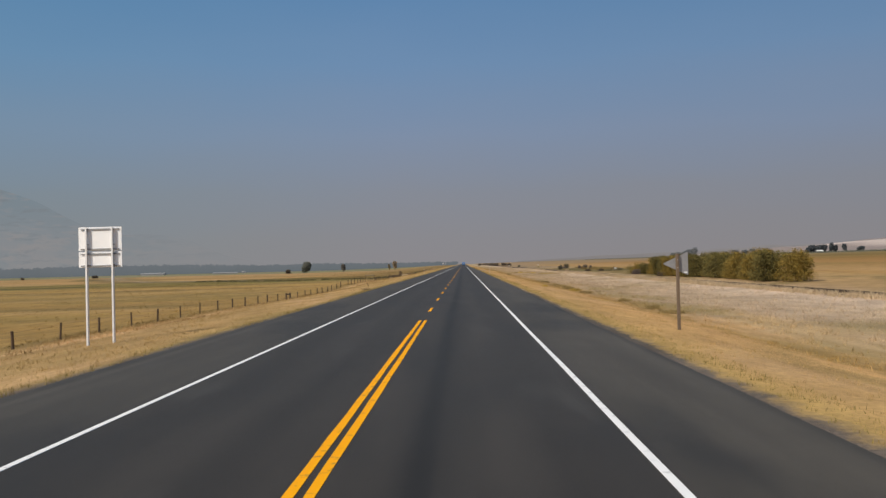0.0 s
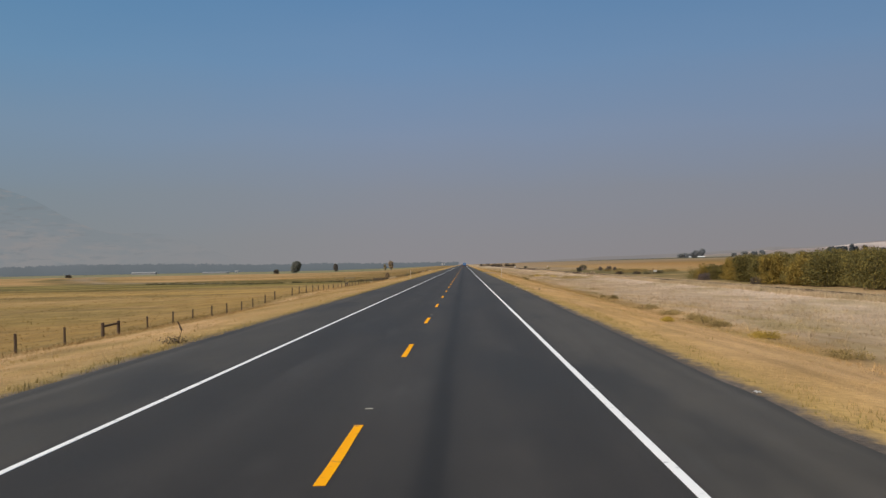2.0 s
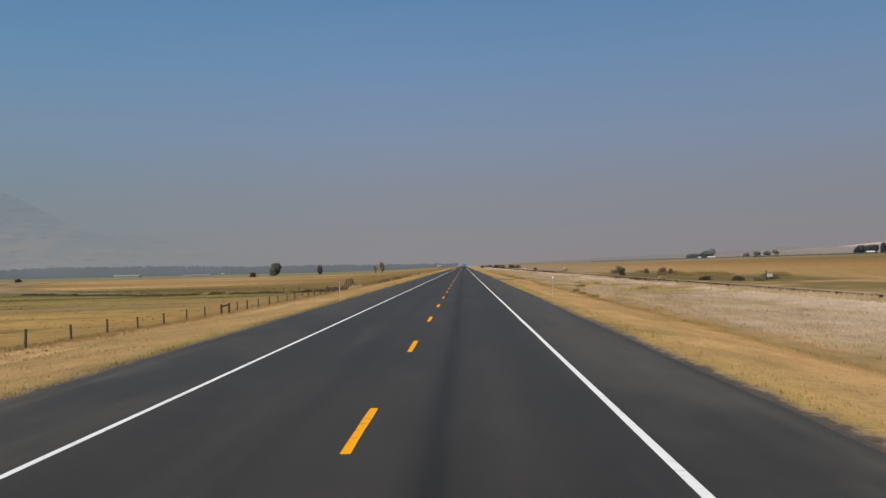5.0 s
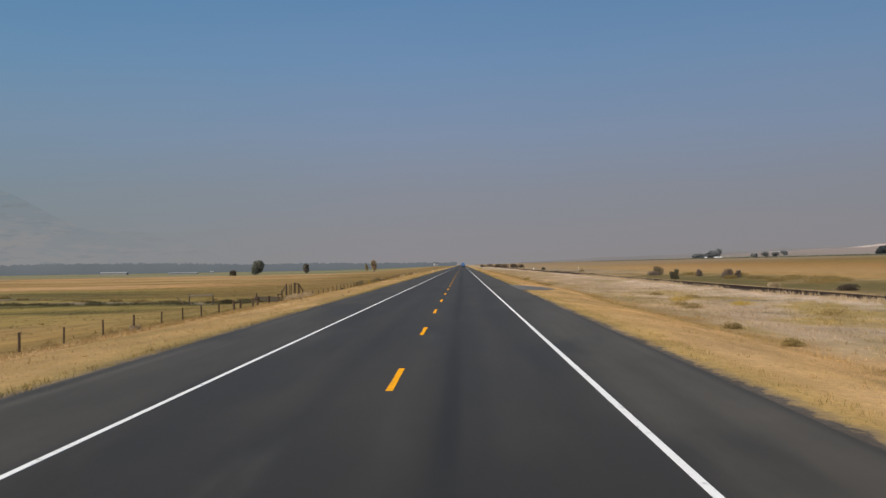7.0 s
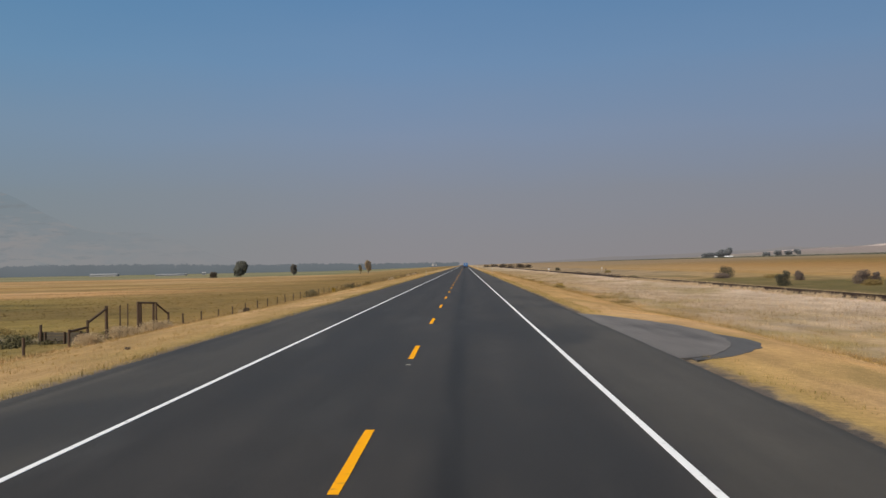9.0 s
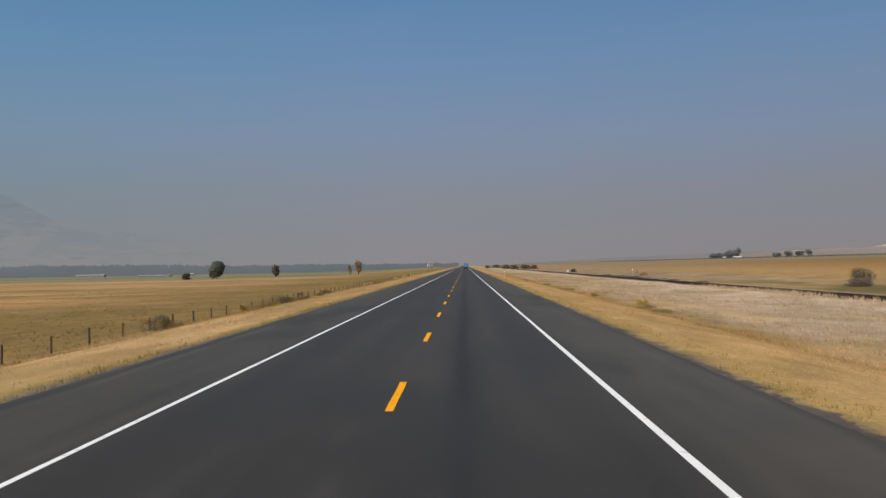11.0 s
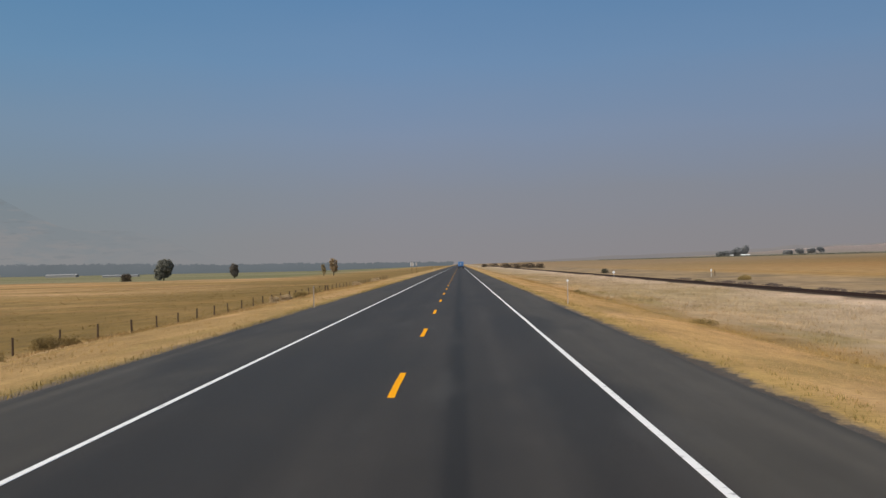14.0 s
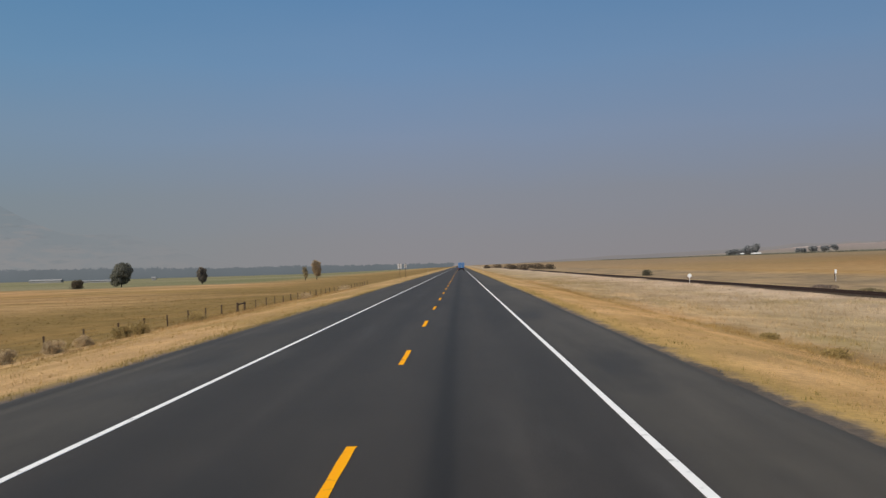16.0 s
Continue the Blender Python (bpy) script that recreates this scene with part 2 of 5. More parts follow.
    col = n.mix(n.math("MULTIPLY", right, n.span(n.noise(0.012, 3, (1.0, 0.25, 1.0)), 0.46, 0.62, 0.0, 0.7)), col, (0.235, 0.175, 0.060))
    # greyer with distance: smoke haze mixed into the colour of the land
    col = n.mix(n.math("MULTIPLY", n.span(xw, 34, 44), n.span(n.math("MULTIPLY_ADD", x, -0.5, y), 520, 900, 0.0, 0.7)), col, (0.275, 0.218, 0.145))
    weeds = n.math("MULTIPLY", n.span(xw, 36, 42), n.span(xw, 56, 64, 1.0, 0.0))
    col = n.mix(n.math("MULTIPLY", weeds, n.span(n.noise(0.05, 3, (1, 0.5, 1)), 0.46, 0.54, 0.0, 0.85)), col, (0.16, 0.135, 0.05))
    col = n.mix(n.math("MULTIPLY", weeds, n.span(y, 430, 480, 0.0, 0.85)), col, n.mix(n.span(n.noise(0.08, 4, (1, 0.5, 1)), 0.42, 0.60), (0.36, 0.275, 0.165), (0.235, 0.19, 0.13)))
    damp = n.math("MULTIPLY", weeds, n.math("MULTIPLY", n.span(y, 265, 300), n.span(y, 395, 440, 1.0, 0.0)))
    col = n.mix(n.math("MULTIPLY", damp, n.span(n.noise(0.03, 4, (1, 0.5, 1)), 0.34, 0.50, 0.45, 0.95)), col, (0.130, 0.112, 0.044))
    pale_zone = n.math("MULTIPLY", n.span(xw, 13.5, 15), n.span(xw, 29, 31, 1.0, 0.0))
    col = n.mix(n.math("MULTIPLY", pale_zone, n.span(n.noise(0.09, 3, (1, 0.45, 1)), 0.52, 0.64, 0.0, 0.65)), col, (0.31, 0.235, 0.10))
    # where the ditch widens, gold, grey and olive growth spreads over the bleached strip; past it the strip turns tan
    spread = n.math("MULTIPLY", pale_zone, n.math("MULTIPLY", n.span(y, 205, 240), n.span(y, 288, 310, 1.0, 0.0)))
    col = n.mix(n.math("MULTIPLY", spread, n.span(n.noise(0.10, 4, (1, 0.6, 1), 0.6), 0.46, 0.56, 0.0, 0.85)), col, n.ramp(n.noise(0.07, 3), [(0.36, (0.23, 0.19, 0.145)), (0.5, (0.40, 0.275, 0.09)), (0.64, (0.25, 0.19, 0.07))]))
    tan = n.math("MULTIPLY", pale_zone, n.math("MULTIPLY", n.span(xw, 22, 29, 1.0, 0.35), n.span(y, 395, 470)))
    col = n.mix(n.math("MULTIPLY", tan, n.span(n.noise(0.06, 4, (1, 0.4, 1)), 0.38, 0.58, 0.25, 0.85)), col, (0.425, 0.318, 0.175))
    # in places the shoulder gravel is darkened by loose asphalt
    strip = n.math("MULTIPLY", n.span(xw, 3.0, 4.0), n.span(xw, 6.50, 6.57, 1.0, 0.0))
    col = n.mix(n.math("MULTIPLY", strip, n.span(n.noise(0.03, 3, (0.3, 1, 1)), 0.44, 0.56, 0.15, 0.85)), col, (0.082, 0.077, 0.070))
    # damp olive turf on both sides of the fence at the slough
    turf = n.math("MULTIPLY", n.math("MULTIPLY", n.span(xw, -30, -26), n.span(xw, -20.5, -18.6, 1.0, 0.0)), n.math("MULTIPLY", n.span(y, 250, 272), n.span(y, 300, 322, 1.0, 0.0)))
    col = n.mix(n.math("MULTIPLY", turf, n.span(n.noise(0.25, 4, (1, 0.5, 1)), 0.36, 0.56, 0.9, 0.5)), col, (0.222, 0.178, 0.064))
    # greener tufts and bare patches on both verges, drawn out along the road
    verge = n.math("MULTIPLY", n.span(n.math("ABSOLUTE", x, 0.0), 7.2, 8.0), n.span(n.math("ABSOLUTE", x, 0.0), 17.0, 19.5, 1.0, 0.0))
    col = n.mix(n.math("MULTIPLY", verge, n.span(n.noise(0.22, 4, (1.0, 0.35, 1)), 0.50, 0.60, 0.0, 0.65)), col, (0.30, 0.225, 0.088))
    col = n.mix(n.math("MULTIPLY", verge, n.span(n.noise(0.13, 4, (1.0, 0.3, 1)), 0.51, 0.60, 0.0, 0.6)), col, (0.56, 0.385, 0.205))
    col = n.mix(n.math("MULTIPLY", verge, n.span(n.noise(0.9, 3, (1.0, 0.07, 1)), 0.52, 0.66, 0.0, 0.5)), col, (0.33, 0.225, 0.10))
    # the hill colours hold the grey of the smoke haze as well
    xh = n.math("ADD", x, n.math("MULTIPLY_ADD", n.noise(0.004, 3), 160.0, -80.0))
    hill = n.ramp(n.span(xh, 400, 1400), [(0.0, (0.16, 0.12, 0.05)), (0.02, (0.10, 0.108, 0.065)), (0.05, (0.13, 0.135, 0.09)), (0.07, (0.23, 0.215, 0.17)), (0.26, (0.245, 0.225, 0.195)), (0.36, (0.265, 0.238, 0.225)),
                                          (0.48, (0.275, 0.245, 0.232)), (0.55, (0.52, 0.47, 0.435)), (0.68, (0.48, 0.435, 0.41)), (0.74, (0.26, 0.232, 0.225)), (1.0, (0.235, 0.215, 0.22))])
    col = n.mix(n.span(xh, 408, 416), col, hill)
    # ripe grass is warmer than the bleached strip beside the railway
    col = n.mix(n.math("SUBTRACT", 1.0, pale_zone), col, n.mix(1.0, col, (1.10, 1.015, 0.95), "MULTIPLY"))
    # grain
    tone = n.math("MULTIPLY", n.grey(n.noise(0.5, 4, (1.0, 0.5, 1.0)), 0.80, 1.18), n.grey(n.noise(6.0, 4), 0.84, 1.14))
    comb = n.add("ShaderNodeCombineColor")
    for k in range(3):
        n.link(tone, comb.inputs[k])
    col = n.mix(1.0, col, comb.outputs[0], "MULTIPLY")
    if blades:
        isl = n.add("ShaderNodeNewGeometry").outputs["Random Per Island"]
        n.color(n.mix(1.0, col, n.ramp(isl, [(0.0, (0.72, 0.71, 0.66)), (0.55, (1.02, 1.02, 1.02)), (1.0, (1.30, 1.32, 1.36))]), "MULTIPLY"))
    else:
        n.color(col)
        n.bump(n.noise(9.0, 4), 0.8, 0.06)
    return n.mat


def asphalt_material(name, base, worn, streaks=True):
    n = Nodes(name, 0.80, 0.0, 0.3)
    sep = n.add("ShaderNodeSeparateXYZ")
    n.link(n.pos, sep.inputs[0])
    x = sep.outputs["X"]
    col = n.mix(n.grey(n.noise(0.35, 4, (1.6, 0.25, 1)), 0.0, 1.0), base, worn)
    if streaks:
        xs = n.math("ADD", x, n.math("MULTIPLY_ADD", n.noise(0.08, 3, (1, 0.4, 1)), 0.24, -0.12))
        # oil and rubber along the wheel paths, a paving joint near the middle of the lane
        dark = [(-6.9, 1.50), (-6.62, 1.15), (-6.46, 1.30), (-6.40, 2.0), (-6.22, 2.0), (-6.12, 1.36), (-5.2, 1.34), (-3.95, 1.30), (-3.72, 0.98), (-2.95, 0.68), (-2.5, 0.74), (-1.8, 0.98), (-1.1, 0.70), (-0.5, 0.95), (0.25, 1.04), (0.70, 0.92), (0.89, 0.62), (0.98, 0.32), (1.16, 0.32), (1.26, 0.66), (1.55, 0.86),
                (2.0, 1.08), (2.55, 0.84), (3.0, 0.80), (3.5, 0.96), (3.75, 1.38), (4.6, 1.70), (5.9, 1.80), (6.05, 1.35), (6.2, 1.05), (6.4, 1.2)]
        band = n.ramp(n.span(xs, -7.0, 6.5), [((p + 7.0) / 13.5, (v * 0.5, v * 0.5, v * 0.5)) for p, v in dark])
        col = n.mix(1.0, n.mix(1.0, col, band, "MULTIPLY"), (2.0, 2.0, 2.0), "MULTIPLY")
        # the shoulders are a paler, faintly olive seal
        col = n.mix(n.span(n.math("ABSOLUTE", xs, 0.0), 3.6, 3.9), col, n.mix(1.0, col, (1.05, 1.06, 0.99), "MULTIPLY"))
    # long tyre-polished streaks and blotches
    drawn = n.grey(n.noise(2.2, 4, (1.0, 0.03, 1)), 0.86, 1.14)
    blot = n.grey(n.noise(1.1, 5, (1.0, 0.5, 1)), 0.90, 1.10)
    shade = n.add("ShaderNodeCombineColor")
    for q in range(3):
        n.link(n.math("MULTIPLY", drawn, blot), shade.inputs[q])
    col = n.mix(1.0, col, shade.outputs[0], "MULTIPLY")
    patch = n.span(n.noise(0.22, 5, (1.2, 0.35, 1)), 0.50, 0.62)
    col = n.mix(n.math("MULTIPLY", patch, 0.7), col, (0.020, 0.0185, 0.0170))
    pale = n.span(n.noise(0.5, 5, (1.4, 0.22, 1)), 0.58, 0.70)
    col = n.mix(n.math("MULTIPLY", pale, 0.4), col, (0.068, 0.063, 0.056))
    # dust on the rough seal scatters light at low angles
    n.bsdf.inputs["Sheen Weight"].default_value, n.bsdf.inputs["Sheen Roughness"].default_value = 0.125, 0.25
    n.bsdf.inputs["Sheen Tint"].default_value = (1.0, 0.90, 0.78, 1.0)
    grain = n.noise(70.0, 3)
    col = n.mix(n.math("MULTIPLY", n.span(grain, 0.5, 0.75), 0.4), col, (0.090, 0.085, 0.077))
    n.color(col)
    n.bump(grain, 0.5, 0.006)
    return n.mat


def paint_material(name, base, dirt):
    n = Nodes(name, 0.8, 0.0, 0.14)
    wear = n.span(n.noise(5.0, 5), 0.58, 0.72)
    n.color(n.mix(n.math("MULTIPLY", wear, 0.55), n.mix(n.grey(n.noise(0.7, 3), 0.0, 0.35), base, dirt), (0.10, 0.10, 0.10)))
    n.bump(n.noise(60, 2), 0.3, 0.004)
    return n.mat


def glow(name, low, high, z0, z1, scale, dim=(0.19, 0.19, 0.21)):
    """Far backdrop in self-lit colour, with the smoke haze painted in."""
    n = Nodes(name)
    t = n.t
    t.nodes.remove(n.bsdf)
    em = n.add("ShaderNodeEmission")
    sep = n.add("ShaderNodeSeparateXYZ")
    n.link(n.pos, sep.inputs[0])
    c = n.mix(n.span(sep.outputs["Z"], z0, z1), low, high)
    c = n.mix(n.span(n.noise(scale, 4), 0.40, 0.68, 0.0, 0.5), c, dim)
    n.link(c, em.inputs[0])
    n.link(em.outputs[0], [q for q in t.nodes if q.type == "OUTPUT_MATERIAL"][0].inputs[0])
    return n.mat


M_GROUND = ground_material("dry_grassland")
M_BLADES = ground_material("dry_grass_blades", True)
M_ASPHALT = asphalt_material("worn_asphalt", (0.0305, 0.0258, 0.0210), (0.0405, 0.0348, 0.0288))
M_APRON = asphalt_material("chip_sealed_apron", (0.150, 0.133, 0.118), (0.180, 0.160, 0.142), False)
M_PATCH = asphalt_material("tar_patch", (0.085, 0.08, 0.074), (0.105, 0.098, 0.09), False)
M_WHITE = paint_material("white_road_paint", (0.90, 0.90, 0.88), (0.74, 0.74, 0.72))
M_YELLOW = paint_material("yellow_road_paint", (0.98, 0.425, 0.001), (0.92, 0.385, 0.002))
M_ALU = plain("sheet_aluminium", (0.90, 0.90, 0.90), (0.82, 0.83, 0.84), 4, 0.5, 0.0, 0.5)
M_SIGN_BACK = plain("bright_sheet_aluminium", (0.97, 0.97, 0.97), (0.94, 0.94, 0.95), 4, 0.38, 0.0, 0.6)
M_ALU_DULL = plain("weathered_sign_back", (0.40, 0.40, 0.41), (0.32, 0.32, 0.33), 5, 0.5, 0.4, 0.4)
M_GALV = plain("galvanised_steel", (0.74, 0.74, 0.73), (0.60, 0.60, 0.60), 6, 0.5, 0.2, 0.4)
M_SIGN_POST = plain("bright_galvanised_steel", (0.90, 0.90, 0.89), (0.78, 0.78, 0.78), 6, 0.45, 0.0, 0.5)
M_POST = plain("weathered_post_wood", (0.13, 0.085, 0.055), (0.075, 0.05, 0.034), 5, 0.9, bump=0.01, stretch=(8, 8, 1))
M_POST_TAN = plain("grey_brown_post_wood", (0.20, 0.145, 0.10), (0.135, 0.095, 0.065), 5, 0.9, bump=0.01, stretch=(8, 8, 1))
M_WIRE = plain("rusted_wire", (0.16, 0.12, 0.10), (0.10, 0.075, 0.06), 3, 0.7, 0.5)
M_RAIL = plain("rusty_rail", (0.060, 0.034, 0.025), (0.035, 0.022, 0.018), 4, 0.7, 0.3)
M_BARK = plain("grey_bark", (0.10, 0.075, 0.055), (0.055, 0.042, 0.032), 3, 0.95, bump=0.03, stretch=(5, 5, 1))


# ---- building blocks ----
def mesh_object(name, verts, faces, material, parent=None, label="", smooth=False):
    me = bpy.data.meshes.new(name)
    me.from_pydata(verts, [], faces)
    me.update()
    if material:
        me.materials.append(material)
    if smooth:
        me.polygons.foreach_set("use_smooth", [True] * len(me.polygons))
    ob = new(name, me)
    if parent:
        ob.parent = parent
    if label:
        ob["label"] = label
    return ob


def part(name, bm, material, parent, label="", smooth=False):
    me = bpy.data.meshes.new(name)
    bm.to_mesh(me)
    bm.free()
    if material:
        me.materials.append(material)
    if smooth:
        me.polygons.foreach_set("use_smooth", [True] * len(me.polygons))
    ob = new(name, me)
    if parent:
        ob.parent = parent
    if label:
        ob["label"] = label
    return ob


def base(name, x, y, z, rz=0.0, label="", category="", group="", kind=""):
    ob = new(name)
    ob.matrix_basis = pose(x, y, z, 0, 0, rz)
    ob.empty_display_size = 0.2
    return tagged(ob, label, category, group, kind)


def box(bm, cx, cy, cz, sx, sy, sz, bevel=0.0, m=None):
    got = bmesh.ops.create_cube(bm, size=1.0)
    vs = got["verts"]
    for v in vs:
        v.co = Vector((cx + v.co.x * sx, cy + v.co.y * sy, cz + v.co.z * sz))
    if bevel:
        es = list({e for v in vs for e in v.link_edges})
        r = bmesh.ops.bevel(bm, geom=es, offset=bevel, segments=1, affect="EDGES", clamp_overlap=True)
        vs = list({v for f in r["faces"] for v in f.verts} | {v for v in vs if v.is_valid})
    if m is not None:
        bmesh.ops.transform(bm, matrix=m, verts=vs)
    return vs


def beam(bm, a, b, r0, r1=None, sides=7, wob=0.0):
    """A round pole from a to b, tapered, with closed ends."""
    a, b = Vector(a), Vector(b)
    r1 = r0 if r1 is None else r1
    d = (b - a).normalized()
    u = d.orthogonal().normalized()
    w = d.cross(u)
    rings = []
    for k in range(4):
        f = k / 3
        c = a.lerp(b, f)
        r = r0 + (r1 - r0) * f
        if 0 < k < 3 and wob:
            c = c + u * random.uniform(-wob, wob) + w * random.uniform(-wob, wob)
        rings.append([bm.verts.new(c + (u * math.cos(q) + w * math.sin(q)) * r * random.uniform(0.93, 1.07))
                      for q in [2 * math.pi * i / sides for i in range(sides)]])
    for lo, hi in zip(rings, rings[1:]):
        for i in range(sides):
            bm.faces.new((lo[i], lo[(i + 1) % sides], hi[(i + 1) % sides], hi[i]))
    bm.faces.new(list(reversed(rings[0])))
    bm.faces.new(rings[-1])


def interp(x, knots):
    return float(np.interp(x, [k[0] for k in knots], [k[1] for k in knots]))


PROFILE = [(-9000, -6.0), (-700, -3.6), (-150, -3.3), (-60, -2.5), (-30, -2.05), (-20.5, -1.72), (-17, -1.25), (-12.5, -0.58), (-9, -0.28), (-7.2, -0.13), (-6.7, -0.16), (-5.5, -0.3),
           (5.2, -0.3), (6.2, -0.16), (6.7, -0.13), (8.8, -0.30), (11, -0.66), (12.8, -0.95), (15, -1.02), (22, -1.2), (27.5, -1.16), (29.6, -1.0), (30.9, -0.92), (33.1, -0.92), (34.4, -1.0),
           (36.5, -1.3), (52, -1.25), (62, -0.85), (70, -0.45), (450, 5.2), (560, 7.0), (800, 15), (1100, 36), (1500, 58), (2200, 66), (9000, 66)]


# height of the fence posts' tops along the meadow, which rolls gently
FENCE_TOP = [(0, -0.52), (72, -0.57), (85, -0.65), (98, -0.85), (111, -1.0), (137, -1.04), (143, -1.06), (148, -0.95), (153, -0.78), (158, -0.57), (168, -0.45), (178, -0.42), (200, -0.75), (222, -0.86),
             (254, -0.86), (275, -0.93), (314, -1.05), (324, -1.25), (331, -1.32), (345, -1.15), (362, -1.03), (400, -1.10), (418, -1.02), (433, -0.92), (444, -0.92), (450, -1.12), (460, -1.13), (475, -1.02), (485, -0.92), (517, -0.86), (600, -0.90)]


def ground_z(x, y):
    z = interp(x, PROFILE)
    if -70 < x < -12.5:
        roll = interp(y, FENCE_TOP) - 0.96 + 1.72
        z += 0.9 * roll * min(1.0, (-12.5 - x) / 6) * min(1.0, (x + 70) / 40)
    if abs(x) > 8:
        z += 0.10 * min(1.0, (abs(x) - 8) / 6) * (noise.noise(Vector((x * 0.11, y * 0.07, 3.1))))
    if 6.6 < x < 15 and 266 < y < 298:
        k = min(1.0, (y - 266) / 7, (298 - y) / 7) * max(0.0, min(1.0, (13.5 - x) / 3.5))
        z = z * (1 - k) + k * (-0.115 - 0.045 * (x - 6.6))
    if x < -60:
        z += 0.3 * noise.noise(Vector((x * 0.012, y * 0.012, 8.0)))
    if x < -80 and y > 900:
        z -= 6.0 * min(1.0, (-80 - x) / 300) * min(1.0, (y - 900) / 1500)
    if x > 600:
        k = min(1.0, (x - 600) / 500)
        z += k * (22 * noise.noise(Vector((x * 0.0021, y * 0.0016, 1.0))) + 9 * noise.noise(Vector((x * 0.009, y * 0.007, 4.0))))
        z *= max(0.12, min(1.0, (5200 - y) / 2600)) if y > 2600 else 1.0
    return z


def stations(edges):
    out = []
    for a, b, step in edges:
        out += list(np.arange(a, b, step))
    return out + [edges[-1][1]]


# ---- ground, road ----
XS = stations([(-4900, -1200, 420), (-1200, -200, 90), (-200, -40, 12), (-40, -8, 1.6), (-8, -5, 0.5), (-5, 5, 2.5), (5, 9, 0.5), (9, 38, 1.3), (38, 70, 4), (70, 460, 30), (460, 1500, 55), (1500, 4900, 400)])
YS = stations([(-600, -60, 90), (-60, 620, 4), (620, 1000, 12), (1000, 2600, 50), (2600, 4980, 140)])
verts = [(x, y, ground_z(x, y)) for y in YS for x in XS]
w = len(XS)
faces = [(j * w + i, j * w + i + 1, (j + 1) * w + i + 1, (j + 1) * w + i) for j in range(len(YS) - 1) for i in range(w - 1)]
GRID = np.array([v[2] for v in verts]).reshape(len(YS), len(XS))
ground = mesh_object("ground", verts, faces, M_GROUND, smooth=True)
tagged(ground, "dry straw-coloured grassland with golden fields and pale hills", "ground", kind="structure")

def surface_z(x, y):
    """The height of the ground sheet under many points at once."""
    gx, gy = np.array(XS), np.array(YS)
    i = np.clip(np.searchsorted(gx, x) - 1, 0, len(gx) - 2)
    j = np.clip(np.searchsorted(gy, y) - 1, 0, len(gy) - 2)
    u, v = (x - gx[i]) / (gx[i + 1] - gx[i]), (y - gy[j]) / (gy[j + 1] - gy[j])
    return (GRID[j, i] * (1 - u) + GRID[j, i + 1] * u) * (1 - v) + (GRID[j + 1, i] * (1 - u) + GRID[j + 1, i + 1] * u) * v


ROAD_L, ROAD_R, ROAD_Y0, ROAD_Y1 = -6.9, 6.16, -60.0, 4900.0
RX = [ROAD_L, -6.6, -3.66, 0.0, 3.66, 5.9, ROAD_R]
RZ = [-0.075, -0.058, -0.012, 0.0, -0.012, -0.052, -0.068]
RYS = stations([(ROAD_Y0, 700, 1.5), (700, 1400, 10), (1400, ROAD_Y1, 100)])
verts, faces = [], []
for y in RYS:
    jl, jr = 0.07 * noise.noise(Vector((0, y * 0.35, 0))) + 0.04 * noise.noise(Vector((0, y * 1.3, 5))), 0.07 * noise.noise(Vector((9, y * 0.35, 0))) + 0.04 * noise.noise(Vector((9, y * 1.3, 5)))
    row = [(RX[0] + jl, y, -0.35)] + [(x + (jl if i < 1 else jr if i > 5 else 0), y, z) for i, (x, z) in enumerate(zip(RX, RZ))] + [(RX[-1] + jr, y, -0.35)]
    verts += row
w = len(RX) + 2
faces = [(j * w + i, j * w + i + 1, (j + 1) * w + i + 1, (j + 1) * w + i) for j in range(len(RYS) - 1) for i in range(w - 1)]
road = mesh_object("road", verts, faces, M_ASPHALT)
tagged(road, "dark grey two-lane asphalt highway with paved shoulders", "road", kind="structure")


def road_z(x):
    return float(np.interp(x, RX, RZ))


def stripe(name, x, width, y0, y1, material, label, step=6.0, ragged=0.008, parent=None):
    """A painted line: a thin raised slab with slightly ragged edges."""
    ys = list(np.arange(y0, y1, step)) + [y1]
    v, f = [], []
    for y in ys:
        a, b = random.uniform(-ragged, ragged), random.uniform(-ragged, ragged)
        l, r = x - width / 2 + a, x + width / 2 + b
        v += [(l, y, road_z(l) - 0.01), (l, y, road_z(l) + 0.006), (r, y, road_z(r) + 0.006), (r, y, road_z(r) - 0.01)]
    for j in range(len(ys) - 1):
        for i in range(3):
            f.append((j * 4 + i, j * 4 + i + 1, j * 4 + i + 5, j * 4 + i + 4))
    f += [(0, 1, 2, 3), tuple(len(ys) * 4 - k for k in (1, 2, 3, 4))]
    ob = mesh_object(name, v, f, material, parent)
    if not parent:
        tagged(ob, label, "road marking", kind="structure")
    return ob


stripe("edge_line", -3.65, 0.108, ROAD_Y0, 4800, M_WHITE, "white painted edge line of the highway")
stripe("edge_line", 3.615, 0.108, ROAD_Y0, 4800, M_WHITE, "white painted edge line of the highway")
NO_PASS_END = 33.6
for dx in (-0.105, 0.105):
    stripe("double_centre_line", dx - 0.02, 0.115, ROAD_Y0, NO_PASS_END, M_YELLOW, "solid yellow stripe of the double centre line", 1.5, 0.006)
CYCLE, DASH, FIRST = 12.19, 3.3, 3.47
for k in range(3, 330):
    y0 = FIRST + CYCLE * k
    y0 -= 0.5 if k == 30 else 0.25 if k == 7 else 0.0
    if k < 60:
        dash = stripe("centre_line_dash", -0.02, 0.125, y0, y0 + DASH, M_YELLOW, "yellow painted dash of the broken centre line", 0.8, 0.007)
        dash["group"] = "dashes of the centre line"
far_v, far_f = [], []
